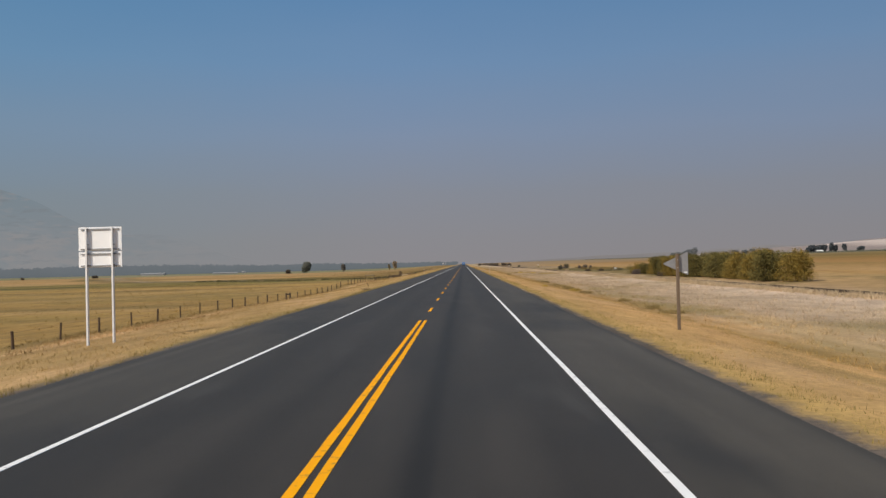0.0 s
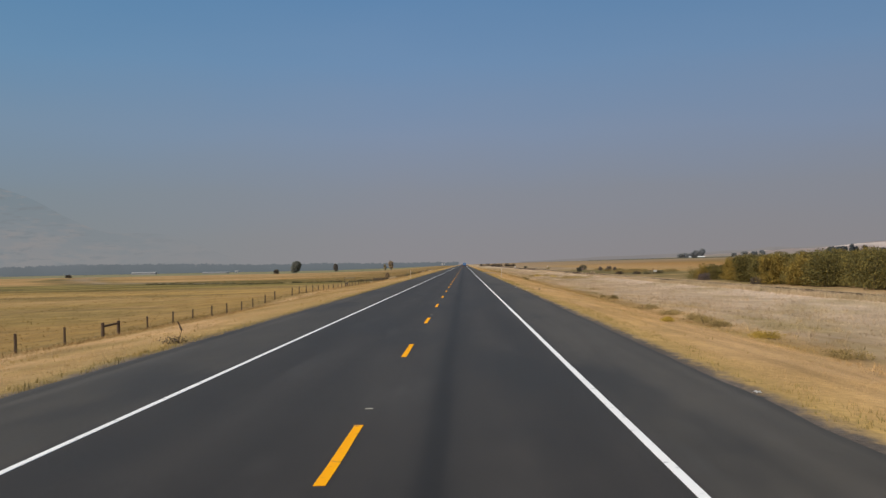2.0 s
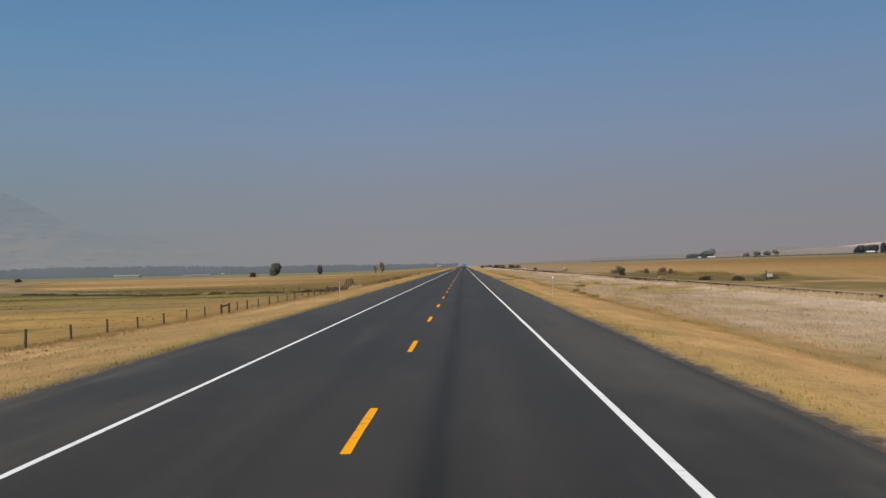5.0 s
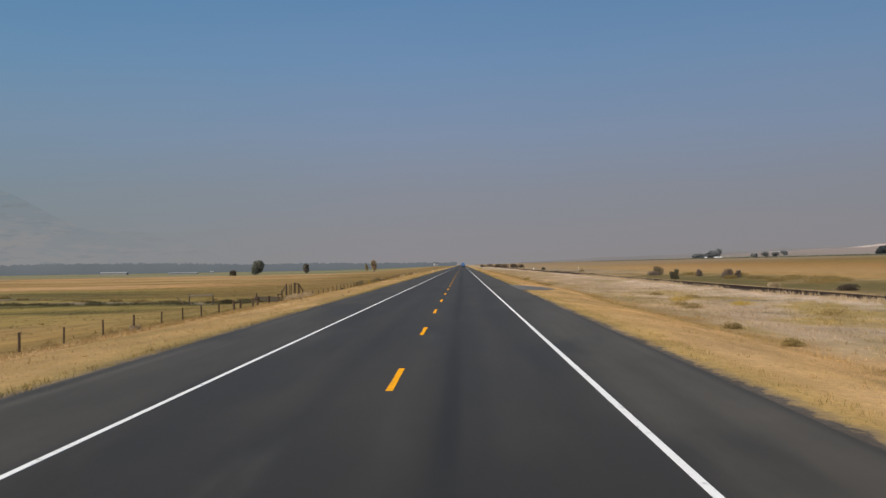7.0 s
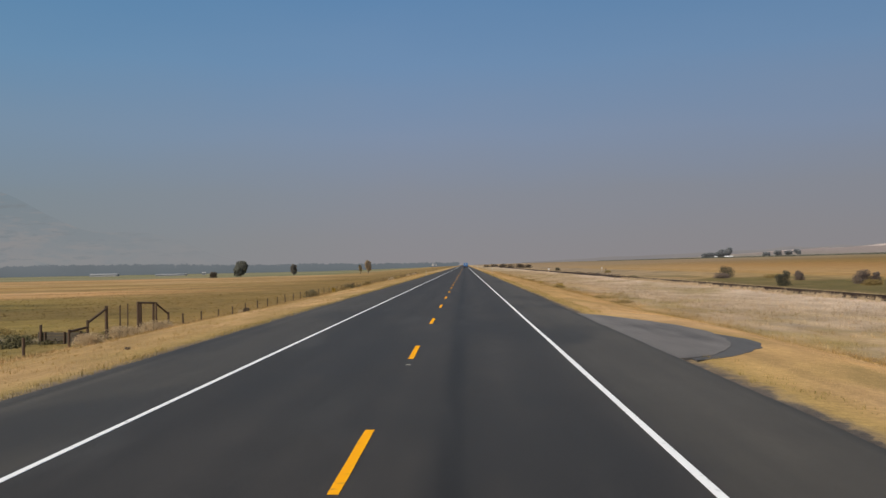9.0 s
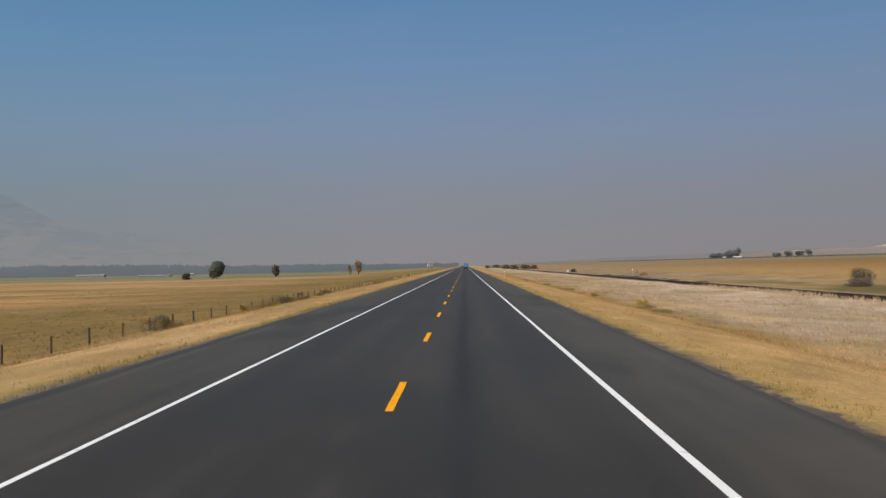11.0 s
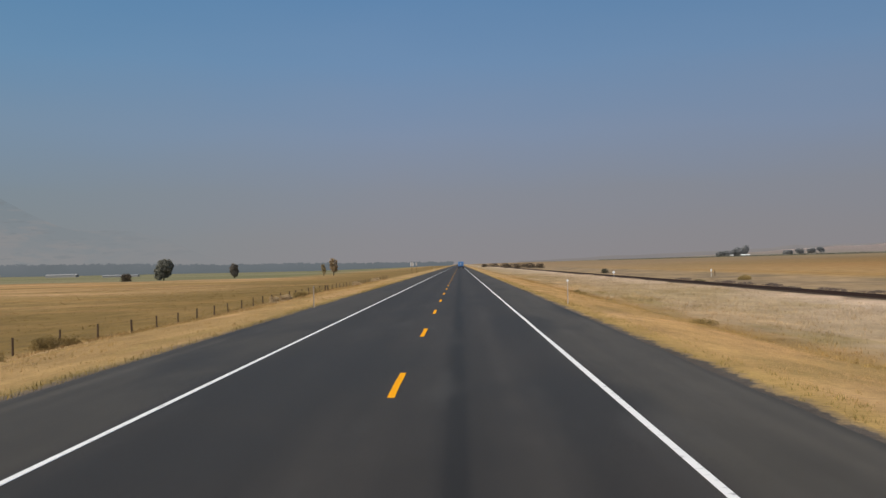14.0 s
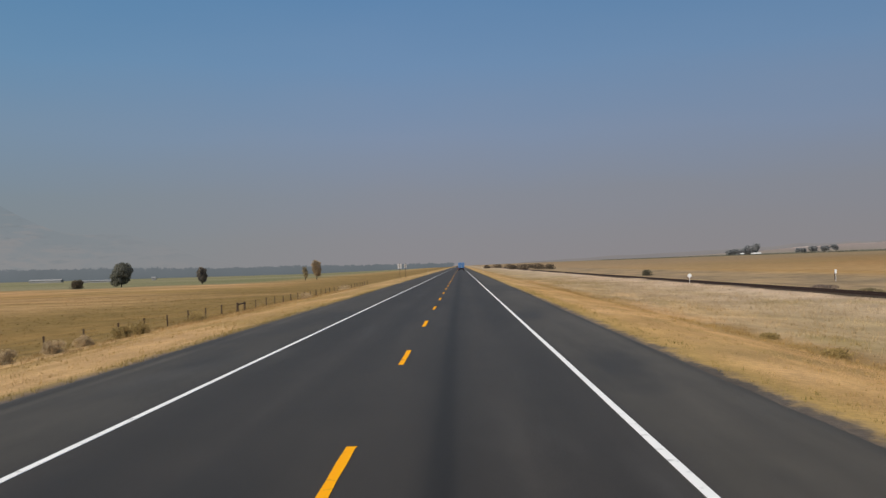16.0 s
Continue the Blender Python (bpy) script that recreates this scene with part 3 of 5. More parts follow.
for k in range(60, 320):
    y0 = FIRST + CYCLE * k
    o = len(far_v)
    far_v += [(-0.08, y0, 0.006), (0.04, y0, 0.006), (0.04, y0 + DASH, 0.006), (-0.08, y0 + DASH, 0.006)]
    far_f.append((o, o + 1, o + 2, o + 3))
tagged(mesh_object("far_centre_line", far_v, far_f, M_YELLOW), "yellow broken centre line far down the highway", "road marking", kind="stuff")


def slab(name, edge, level, slope, material, label, seed):
    """A thin paved patch with a ragged outline."""
    fine = []
    for i, a in enumerate(edge):
        b = edge[(i + 1) % len(edge)]
        k = max(2, int(math.hypot(b[0] - a[0], b[1] - a[1]) / 0.35))
        for s in range(k):
            x, y = a[0] + (b[0] - a[0]) * s / k, a[1] + (b[1] - a[1]) * s / k
            w_ = 0.0 if x < 6.3 else 1.0
            fine.append((x + w_ * (0.07 * noise.noise(Vector((x, y, seed))) + 0.05 * noise.noise(Vector((x * 3, y * 3, seed)))), y + w_ * 0.12 * noise.noise(Vector((x * 1.5, y * 1.5, seed + 7)))))
    bm = bmesh.new()
    top = [bm.verts.new((x, y, level + slope * (x - 6.25))) for x, y in fine]
    low = [bm.verts.new((x, y, -0.7)) for x, y in fine]
    bm.faces.new(list(reversed(top)))
    for i in range(len(fine)):
        j = (i + 1) % len(fine)
        bm.faces.new((top[i], top[j], low[j], low[i]))
    bmesh.ops.recalc_face_normals(bm, faces=bm.faces[:])
    tagged(part(name, bm, material, None), label, "pavement", kind="structure")


def apron():
    """The paved field approach beside the right shoulder."""
    slab("pavement_apron", [(6.1, 290.5), (7.2, 289.6), (8.3, 286.8), (9.1, 284.2), (9.45, 281.5), (9.2, 278.5), (8.85, 276.5), (8.25, 274.7), (7.6, 273.2), (6.9, 272.2), (6.5, 271.8), (6.1, 271.7)], -0.086, -0.045, M_APRON,
         "pale grey chip-sealed field approach beside the highway", 2.0)
    slab("pavement_patch", [(9.3, 280.4), (9.85, 278.4), (9.8, 277.0), (9.3, 275.3), (8.5, 273.8), (7.9, 272.9), (7.2, 272.0), (6.55, 271.3), (6.6, 272.2), (7.5, 273.5), (8.2, 274.9), (8.8, 276.8), (9.1, 278.8)], -0.094, -0.0455, M_PATCH,
         "dark asphalt edge round the field approach", 5.0)


apron()

# ---- leaves, grass, twigs ----
def quad_cloud(name, centres, sizes, material, parent=None, label="", flat=0.0, aspect=1.0):
    """Many small leaf-shaped quads with random turns, as one mesh."""
    rng = np.random.default_rng(len(centres) + int(abs(float(np.sum(centres[:5]))) * 10) % 9973)
    n = len(centres)
    a = rng.normal(size=(n, 3))
    a[:, 2] *= 1.0 - flat
    a /= np.linalg.norm(a, axis=1)[:, None]
    b = np.cross(a, rng.normal(size=(n, 3)))
    b /= np.linalg.norm(b, axis=1)[:, None] + 1e-9
    s = np.asarray(sizes)[:, None] * 0.5
    v = np.stack([centres - a * s, centres + b * s * 0.55 * aspect, centres + a * s, centres - b * s * 0.55 * aspect], axis=1).reshape(-1, 3)
    f = np.arange(n * 4).reshape(-1, 4)
    return array_mesh(name, v, f, material, parent, label)


def array_mesh(name, v, f, material, parent=None, label=""):
    me = bpy.data.meshes.new(name)
    k = f.shape[1]
    me.vertices.add(len(v))
    me.vertices.foreach_set("co", np.ascontiguousarray(v, dtype=np.float32).ravel())
    me.loops.add(f.size)
    me.loops.foreach_set("vertex_index", np.ascontiguousarray(f, dtype=np.int32).ravel())
    me.polygons.add(len(f))
    me.polygons.foreach_set("loop_start", np.arange(0, f.size, k, dtype=np.int32))
    me.update(calc_edges=True)
    me.materials.append(material)
    ob = new(name, me)
    if parent:
        ob.parent = parent
    if label:
        ob["label"] = label
    return ob


def lobes_points(lobes, n, rng, hollow=0.55):
    """Points in the outer shell of several ellipsoids, thinned by waves so that gaps stay open."""
    centre, radius = np.array([l[0] for l in lobes]), np.array([l[1] for l in lobes])
    vol = radius.prod(axis=1) ** 0.67
    k = rng.choice(len(lobes), size=3 * n, p=vol / vol.sum())
    d = rng.normal(size=(3 * n, 3))
    d /= np.linalg.norm(d, axis=1)[:, None]
    q = rng.uniform(hollow, 1.0, 3 * n) ** 0.6 * rng.uniform(0.9, 1.08, 3 * n)
    p = centre[k] + d * radius[k] * q[:, None]
    f = 4.2 / np.maximum(0.4, radius[k].min(axis=1))
    a, b, c = p[:, 0] * f, p[:, 1] * f, p[:, 2] * f
    wave = np.sin(a + 1.7 * np.sin(0.6 * b)) + np.sin(1.13 * b + 1.5 * np.sin(0.7 * c)) + np.sin(1.21 * c + 1.6 * np.sin(0.5 * a))
    keep = (wave + rng.normal(size=3 * n) * 0.35 > -0.75) & (p[:, 2] > 0.05)
    return p[keep][:n]


# cottonwood green greyed and raised: smoke haze is mixed into this colour
M_LEAF_DARK = foliage("cottonwood_leaves", (0.145, 0.150, 0.126), (0.182, 0.186, 0.155), (0.225, 0.222, 0.18))
M_LEAF_DUSK = foliage("dusky_leaves", (0.165, 0.147, 0.125), (0.198, 0.175, 0.148), (0.235, 0.205, 0.172))
M_LEAF_BROWN = foliage("dark_shrub_leaves", (0.085, 0.068, 0.050), (0.115, 0.088, 0.062), (0.150, 0.112, 0.075))
M_LEAF_ORANGE = foliage("autumn_leaves", (0.37, 0.275, 0.165), (0.41, 0.305, 0.185), (0.33, 0.26, 0.165))
M_LEAF_STRAW = foliage("faded_leaves", (0.31, 0.25, 0.125), (0.36, 0.285, 0.15), (0.27, 0.225, 0.125))
M_WILLOW = foliage("yellowing_willow_leaves", (0.150, 0.118, 0.032), (0.245, 0.172, 0.036), (0.33, 0.205, 0.042))
M_WILLOW_G = foliage("green_willow_leaves", (0.098, 0.092, 0.036), (0.155, 0.130, 0.040), (0.235, 0.172, 0.042))
M_TWIGS = foliage("bare_purplish_twigs", (0.125, 0.095, 0.082), (0.165, 0.128, 0.110), (0.21, 0.165, 0.138))
M_BUSH_DARK = foliage("dark_bush_leaves", (0.062, 0.062, 0.044), (0.085, 0.083, 0.058), (0.115, 0.108, 0.075))
M_SAGE = foliage("grey_green_sage", (0.125, 0.110, 0.060), (0.175, 0.148, 0.080), (0.235, 0.190, 0.100))
M_RABBIT = foliage("yellow_rabbitbrush", (0.46, 0.32, 0.058), (0.62, 0.415, 0.065), (0.38, 0.275, 0.078))
M_OLIVE = foliage("olive_weeds", (0.225, 0.165, 0.062), (0.30, 0.215, 0.082), (0.38, 0.270, 0.108))
M_FADED_BRUSH = foliage("faded_rabbitbrush", (0.34, 0.25, 0.10), (0.42, 0.31, 0.125), (0.28, 0.21, 0.09))
M_TUMBLE = foliage("dry_tumbleweed", (0.50, 0.38, 0.225), (0.60, 0.465, 0.29), (0.42, 0.31, 0.175))
# paled to blue grey: the smoke haze is put into the leaf colour
M_FARTREE = foliage("haze_greyed_leaves", (0.205, 0.215, 0.225), (0.235, 0.245, 0.252), (0.265, 0.272, 0.275))
M_WINDBREAK = foliage("windbreak_needles", (0.062, 0.074, 0.084), (0.082, 0.094, 0.102), (0.105, 0.116, 0.120))


def limbs_mesh(bm, h, spread, r, count, rng):
    """A tapered trunk that forks into limbs."""
    top = Vector((rng.uniform(-0.05, 0.05) * h, rng.uniform(-0.05, 0.05) * h, h * 0.55))
    beam(bm, (0, 0, -0.3), top, r, r * 0.5, 8, r * 0.3)
    for k in range(count):
        f = rng.uniform(0.25, 1.0)
        q = 2 * math.pi * (k / count) + rng.uniform(-0.4, 0.4)
        a = Vector((0, 0, -0.3)).lerp(top, f)
        b = a + Vector((math.cos(q) * spread * rng.uniform(0.5, 0.9), math.sin(q) * spread * rng.uniform(0.5, 0.9), h * rng.uniform(0.15, 0.38)))
        beam(bm, a, b, r * (0.55 - 0.25 * f), r * 0.10, 6, r * 0.2)
        for _ in range(2):
            c = a.lerp(b, rng.uniform(0.4, 0.8))
            d = c + Vector((rng.uniform(-1, 1), rng.uniform(-1, 1), rng.uniform(0.2, 1))) * spread * 0.35
            beam(bm, c, d, r * 0.16, r * 0.04, 5, 0)


def tree(name, x, y, h, width, material, label, seed, leaves=2600, leaf=0.5, category="tree", group="", low=0.10, bark=M_BARK, z=None):
    rng = np.random.default_rng(seed)
    random.seed(seed)
    ob = base(name, x, y, ground_z(x, y) if z is None else z, rng.uniform(0, 360), label, category, group)
    bm = bmesh.new()
    limbs_mesh(bm, h, width * 0.42, max(0.10, h * 0.028), 8, rng)
    part("trunk", bm, bark, ob)
    lobes = []
    for k in range(18):
        q, f = 2.4 * k + rng.uniform(-0.4, 0.4), ((k * 0.414 + 0.2) % 1.0)
        zc = h * (low + 0.20 + (0.70 - low) * f)
        reach = width * 0.30 * (1.0 - 0.50 * abs(f - 0.6))
        r = width * rng.uniform(0.16, 0.26)
        lobes.append(((math.cos(q) * reach, math.sin(q) * reach, min(zc, h - r * 0.9)), (r, r, r * rng.uniform(0.75, 1.05))))
    lobes.append(((0, 0, h * 0.56), (width * 0.38, width * 0.38, h * 0.40)))
    lobes.append(((0, 0, h * 0.56), (width * 0.38, width * 0.38, h * 0.40)))
    pts = lobes_points(lobes, leaves, rng)
    quad_cloud("crown", pts, rng.uniform(0.6, 1.3, len(pts)) * leaf, material, ob)
    return ob


def shrub(name, x, y, h, width, material, label, seed, leaves=500, leaf=0.14, category="bush", group="", stems=9, z=None, bark=M_BARK):
    """A bush: many thin stems from one root and a ragged crown of small leaves."""
    rng = np.random.default_rng(seed)
    random.seed(seed)
    ob = base(name, x, y, (ground_z(x, y) if z is None else z) - 0.03, rng.uniform(0, 360), label, category, group)
    bm = bmesh.new()
    for k in range(stems):
        q = rng.uniform(0, 2 * math.pi)
        d = rng.uniform(0.15, 0.62) * width * 0.5
        beam(bm, (math.cos(q) * 0.08 * width, math.sin(q) * 0.08 * width, -0.05), (math.cos(q) * d, math.sin(q) * d, h * rng.uniform(0.5, 0.88)), 0.010 * h + 0.005, 0.004, 5, 0.03 * h)
    part("stem", bm, bark, ob)
    lobes = []
    for k in range(8):
        q, d = rng.uniform(0, 2 * math.pi), rng.uniform(0.1, 0.62) * width * 0.5
        r = width * rng.uniform(0.15, 0.25)
        rz = min(h * 0.45, r * rng.uniform(0.7, 1.3))
        lobes.append(((math.cos(q) * d, math.sin(q) * d, max(rz * 0.6, h - rz - rng.uniform(0, 0.45) * h)), (r, r, rz)))
    lobes.append(((0, 0, h * 0.42), (width * 0.36, width * 0.36, h * 0.42)))
    lobes.append(((0, 0, h * 0.18), (width * 0.43, width * 0.43, h * 0.22)))
    pts = lobes_points(lobes, leaves, rng, 0.3)
    quad_cloud("foliage", pts, rng.uniform(0.6, 1.4, len(pts)) * leaf, material, ob)
    return ob


# ---- road signs and delineators ----
def back_of_guide_sign():
    z0 = ground_z(-12.5, 33)
    ob = base("road_sign", -12.40, 33.0, z0, 0, "white sheet-metal guide sign seen from behind on two steel posts", "road sign")
    for z, h in ((3.465 - z0, 0.91), (2.665 - z0, 0.60)):
        bm = bmesh.new()
        box(bm, 0, 0.05, z, 1.68, 0.012, h, 0.004)
        p = part("panel", bm, M_SIGN_BACK, ob)
        for dz in (-h / 2 + 0.07, h / 2 - 0.07):
            bm = bmesh.new()
            box(bm, 0, 0.025, z + dz, 1.5, 0.035, 0.03, 0.004)
            box(bm, 0, 0.006, z + dz - 0.018, 1.5, 0.006, 0.045)
            part("stiffener", bm, M_ALU_DULL, p)
    for x in (-0.50, 0.51):
        bm = bmesh.new()
        h = 3.90 - z0 + 0.3
        zc = h / 2 - 0.3
        box(bm, x, -0.10, zc, 0.066, 0.010, h, 0.002)
        box(bm, x, -0.04, zc, 0.012, 0.12, h)
        box(bm, x, 0.018, zc, 0.066, 0.010, h, 0.002)
        p = part("post", bm, M_SIGN_POST, ob)
        for z in (3.83, 3.24, 2.9, 2.46):
            bm = bmesh.new()
            box(bm, x + 0.055, -0.02, z - z0, 0.03, 0.09, 0.04, 0.004)
            part("clamp", bm, M_ALU_DULL, p)


def back_of_pennant():
    x, y = 9.17, 30.8
    z0 = ground_z(x, y) + 0.10
    ob = base("pennant_sign", x, y, z0, 4, "grey back of a triangular pennant sign on a wooden post", "road sign")
    bm = bmesh.new()
    box(bm, 0, -0.06, 1.15, 0.10, 0.10, 2.9, 0.008)
    part("post", bm, M_POST_TAN, ob)
    bm = bmesh.new()
    tri = [(-0.49, 2.30), (-0.465, 2.275), (0.385, 1.885), (0.40, 1.91), (0.40, 2.67), (0.375, 2.70), (-0.465, 2.325)]
    fr = [bm.verts.new((px, 0.0, pz - 0.05)) for px, pz in tri]
    bk = [bm.verts.new((px, 0.006, pz - 0.05)) for px, pz in tri]
    bm.faces.new(fr)
    bm.faces.new(list(reversed(bk)))
    for i in range(len(tri)):
        j = (i + 1) % len(tri)
        bm.faces.new((fr[i], bk[i], bk[j], fr[j]))
    bmesh.ops.recalc_face_normals(bm, faces=bm.faces[:])
    p = part("panel", bm, M_ALU_DULL, ob)
    bm = bmesh.new()
    box(bm, 0.31, -0.003, 1.93, 0.12, 0.004, 0.055)
    part("sticker", bm, M_ALU, p, "small white sticker")
    for z in (2.1, 2.38):
        bm = bmesh.new()
        beam(bm, (0, -0.125, z), (0, 0.015, z), 0.016, 0.016, 8)
        part("bolt", bm, M_GALV, p)


M_DUSTY_STEEL = plain("dusty_steel", (0.62, 0.53, 0.46), (0.52, 0.45, 0.39), 6, 0.7, 0.1, 0.3)


def delineator(x, y, white, sunk):
    z0 = ground_z(x, y) - sunk
    ob = base("delineator_post", x, y, z0, 0, "slim galvanised roadside delineator post with a white reflector", "delineator", "delineators along the shoulders")
    bm = bmesh.new()
    box(bm, 0, 0.012, 0.68, 0.046, 0.006, 1.5, 0.0015)
    for s in (-1, 1):
        box(bm, s * 0.026, -0.004, 0.68, 0.006, 0.030, 1.5)
    part("post", bm, M_DUSTY_STEEL, ob)
    bm = bmesh.new()
    q = 0.06 if white else 0.03
    pts = [(-q, 0.4 * q), (-q, -0.4 * q), (-0.4 * q, -q), (0.4 * q, -q), (q, -0.4 * q), (q, 0.4 * q), (0.4 * q, q), (-0.4 * q, q)]
    fr = [bm.verts.new((a, -0.028, 1.42 + b)) for a, b in pts]
    bk = [bm.verts.new((a, -0.018, 1.42 + b)) for a, b in pts]
    bm.faces.new(fr)
    bm.faces.new(list(reversed(bk)))
    for i in range(8):
        bm.faces.new((fr[i], bk[i], bk[(i + 1) % 8], fr[(i + 1) % 8]))
    bmesh.ops.recalc_face_normals(bm, faces=bm.faces[:])
    part("reflector", bm, M_ALU if white else M_ALU_DULL, ob)


back_of_guide_sign()
back_of_pennant()
for xr, y, xl, yl, sunk in ((7.5, 200.45, -7.45, 202.2, 0.02), (7.05, 439.9, -7.1, 441.0, 0.12), (7.4, 683.0, -7.3, 683.0, 0.05), (7.4, 924.0, -7.3, 924.0, 0.05)):
    delineator(xr, y, True, sunk)
    delineator(xl, yl, False, 2 * sunk)

M_DAB = plain("stray_road_paint", (0.36, 0.34, 0.28), (0.2, 0.19, 0.16), 20)
for y, x in ((44.1, -0.04), (69.1, -0.03), (94.2, 0.0), (270.4, 0.0)):
    bm = bmesh.new()
    box(bm, x, y, 0.003, 0.12, 0.07, 0.012, 0.003)
    tagged(part("pavement_marker", bm, M_DAB, None), "small worn grey paint dab on the centre line", "road marking", kind="structure")


# ---- fence along the meadow ----
FENCE_X = -20.5
M_PLANK = plain("dark_wet_planks", (0.105, 0.085, 0.060), (0.065, 0.054, 0.040), 4, 0.9, bump=0.01, stretch=(1, 1, 8))
M_PALE_TIMBER = plain("bleached_timber", (0.27, 0.23, 0.175), (0.19, 0.16, 0.12), 4, 0.9, bump=0.01)


def fence():
    ob = base("wire_fence", FENCE_X, 0, 0, 0, "barbed-wire fence on weathered brown wooden posts along the meadow", "fence")
    rng = random.Random(5)
    ys = [52.3 + 5.13 * k for k in range(-15, 11)] + [116.4 + 5.13 * k for k in range(10)] + [167.65 + 5.13 * k for k in range(10)] + [224.7, 228.1]
    ys += [233.1 + 5.11 * k for k in range(5)] + [258.75 + 5.02 * k for k in range(4)] + [362.5 - 4.87 * k for k in range(9, 0, -1)] + [362.5 + 4.86 * k for k in range(9)]
    ys += [406.2, 411.1, 414.6, 418.2, 428.75, 433.6] + [438.6, 443.6] + [449.05 + 4.89 * k for k in range(17)] + [541.0 + 4.88 * k for k in range(24)]
    braces = [(108.8, 111.25), (218.75, 221.35), (279.1, 281.6), (286.75, 288.9), (421.45, 424.05), (533.1, 536.0)]
    used = []
    for y in ys:
        if 276 < y < 318 or 160 < y < 164:
            continue
        x = rng.uniform(-0.06, 0.06)
        zg = ground_z(FENCE_X, y)
        top = interp(y, FENCE_TOP) + rng.uniform(-0.06, 0.05)
        lx, ly = rng.uniform(-0.05, 0.05), rng.uniform(-0.05, 0.05)
        bm = bmesh.new()
        r = rng.uniform(0.055, 0.08)
        beam(bm, (x, y, zg - 0.3), (x + lx, y + ly, top), r, r * 0.9, 8, 0.006)
        part("post", bm, M_POST, ob)
        used.append((x + lx, y + ly, zg, top))
    for a, b in braces:
        zs = []
        for y in (a, b):
            zg, top = ground_z(FENCE_X, y), interp(y, FENCE_TOP)
            bm = bmesh.new()
            beam(bm, (0, y, zg - 0.3), (0, y, top), 0.11, 0.10, 9, 0.005)
            part("brace_post", bm, M_POST, ob)
            used.append((0, y, zg, top))
        bm = bmesh.new()
        beam(bm, (0, a, top - 0.20), (0, b, top - 0.16), 0.07, 0.065, 8, 0.01)
        part("brace_rail", bm, M_POST, ob)
    used.sort(key=lambda u: u[1])
    for h in (0.22, 0.5, 0.78, 1.02):
        bm = bmesh.new()
        for p, q in zip(used, used[1:]):
            if q[1] - p[1] > 12:
                part("wire", bm, M_WIRE, ob)
                bm = bmesh.new()
                continue
            f0, f1 = (p[3] - 0.06 - p[2]) * h / 1.05, (q[3] - 0.06 - q[2]) * h / 1.05
            a, b = Vector((p[0] + 0.085, p[1], p[2] + f0)), Vector((q[0] + 0.085, q[1], q[2] + f1))
            m = a.lerp(b, 0.5) - Vector((0, 0, 0.012))
            for s, e in ((a, m), (m, b)):
                vs = [bm.verts.new(c + Vector(o) * 0.004) for c in (s, e) for o in ((1, 0, -0.6), (-1, 0, -0.6), (0, 0, 1))]
                for i in range(3):
                    j = (i + 1) % 3
                    bm.faces.new((vs[i], vs[j], vs[j + 3], vs[i + 3]))
        part("wire", bm, M_WIRE, ob)


def headgate():
    """Timber gate frames, braces and a plank wall where the ditch passes under the fence."""
    x = FENCE_X
    ob = base("field_gate", x, 0, 0, 0, "dark timber gate frames and braces beside the ditch", "gate")

    def pole(name, y, z0, z1, r=0.10, dx=0.0, y1=None, mat=M_POST):
        bm = bmesh.new()
        beam(bm, (dx, y, z0), (dx, y if y1 is None else y1, z1), r, r * 0.92, 9, 0.006)
        return part(name, bm, mat, ob)

    g = ground_z(x, 304) - 0.3
    pole("post", 299.1, g, -0.98, 0.08)
    pole("post", 301.5, g, -0.62, 0.08)
    pole("tall_post", 304.2, g, 0.08, 0.105)
    pole("brace", 301.6, -0.75, -0.12, 0.075, 0.0, 304.1)
    pole("rail", 299.1, -1.10, -1.02, 0.075, 0.0, 301.5)
    pole("picket", 306.2, g, 0.02, 0.05, 0.05)
    pole("picket", 307.7, g, 0.05, 0.045, -0.05, 307.75)
    pole("tall_post", 309.4, g, 0.12, 0.105)
    pole("tall_post", 309.85, g, 0.05, 0.09)
    pole("tall_post", 312.3, g, -0.05, 0.085)
    pole("tall_post", 312.85, g, -0.05, 0.08)
    pole("lintel", 309.4, 0.04, -0.10, 0.07, 0.0, 312.6)
    pole("brace", 312.8, -0.15, -1.0, 0.07, 0.0, 315.3)
    pole("post", 315.4, g, -0.88, 0.085)
    pole("post", 294.1, g, -1.02, 0.08)
    pole("post", 302.9, g - 0.2, -0.93, 0.09, -3.4)


def headwall():
    """Low wall of dark planks that holds the bank of the ditch beside the gate."""
    ob = base("ditch_headwall", -22.45, 302.45, 0, -21, "low wall of dark weathered planks holding the ditch bank", "retaining wall")
    rng = random.Random(8)
    for k in range(4):
        bm = bmesh.new()
        box(bm, rng.uniform(-0.05, 0.05), 0, -2.0 + 0.185 * k, 3.7, 0.06, 0.17, 0.012)
        part("plank", bm, M_PLANK, ob)
    for x in (-1.2, 0.3, 1.5):
        bm = bmesh.new()
        beam(bm, (x, -0.09, -2.4), (x, -0.09, -1.3 + rng.uniform(-0.05, 0.05)), 0.06, 0.055, 7, 0.005)
        part("stake", bm, M_POST, ob)


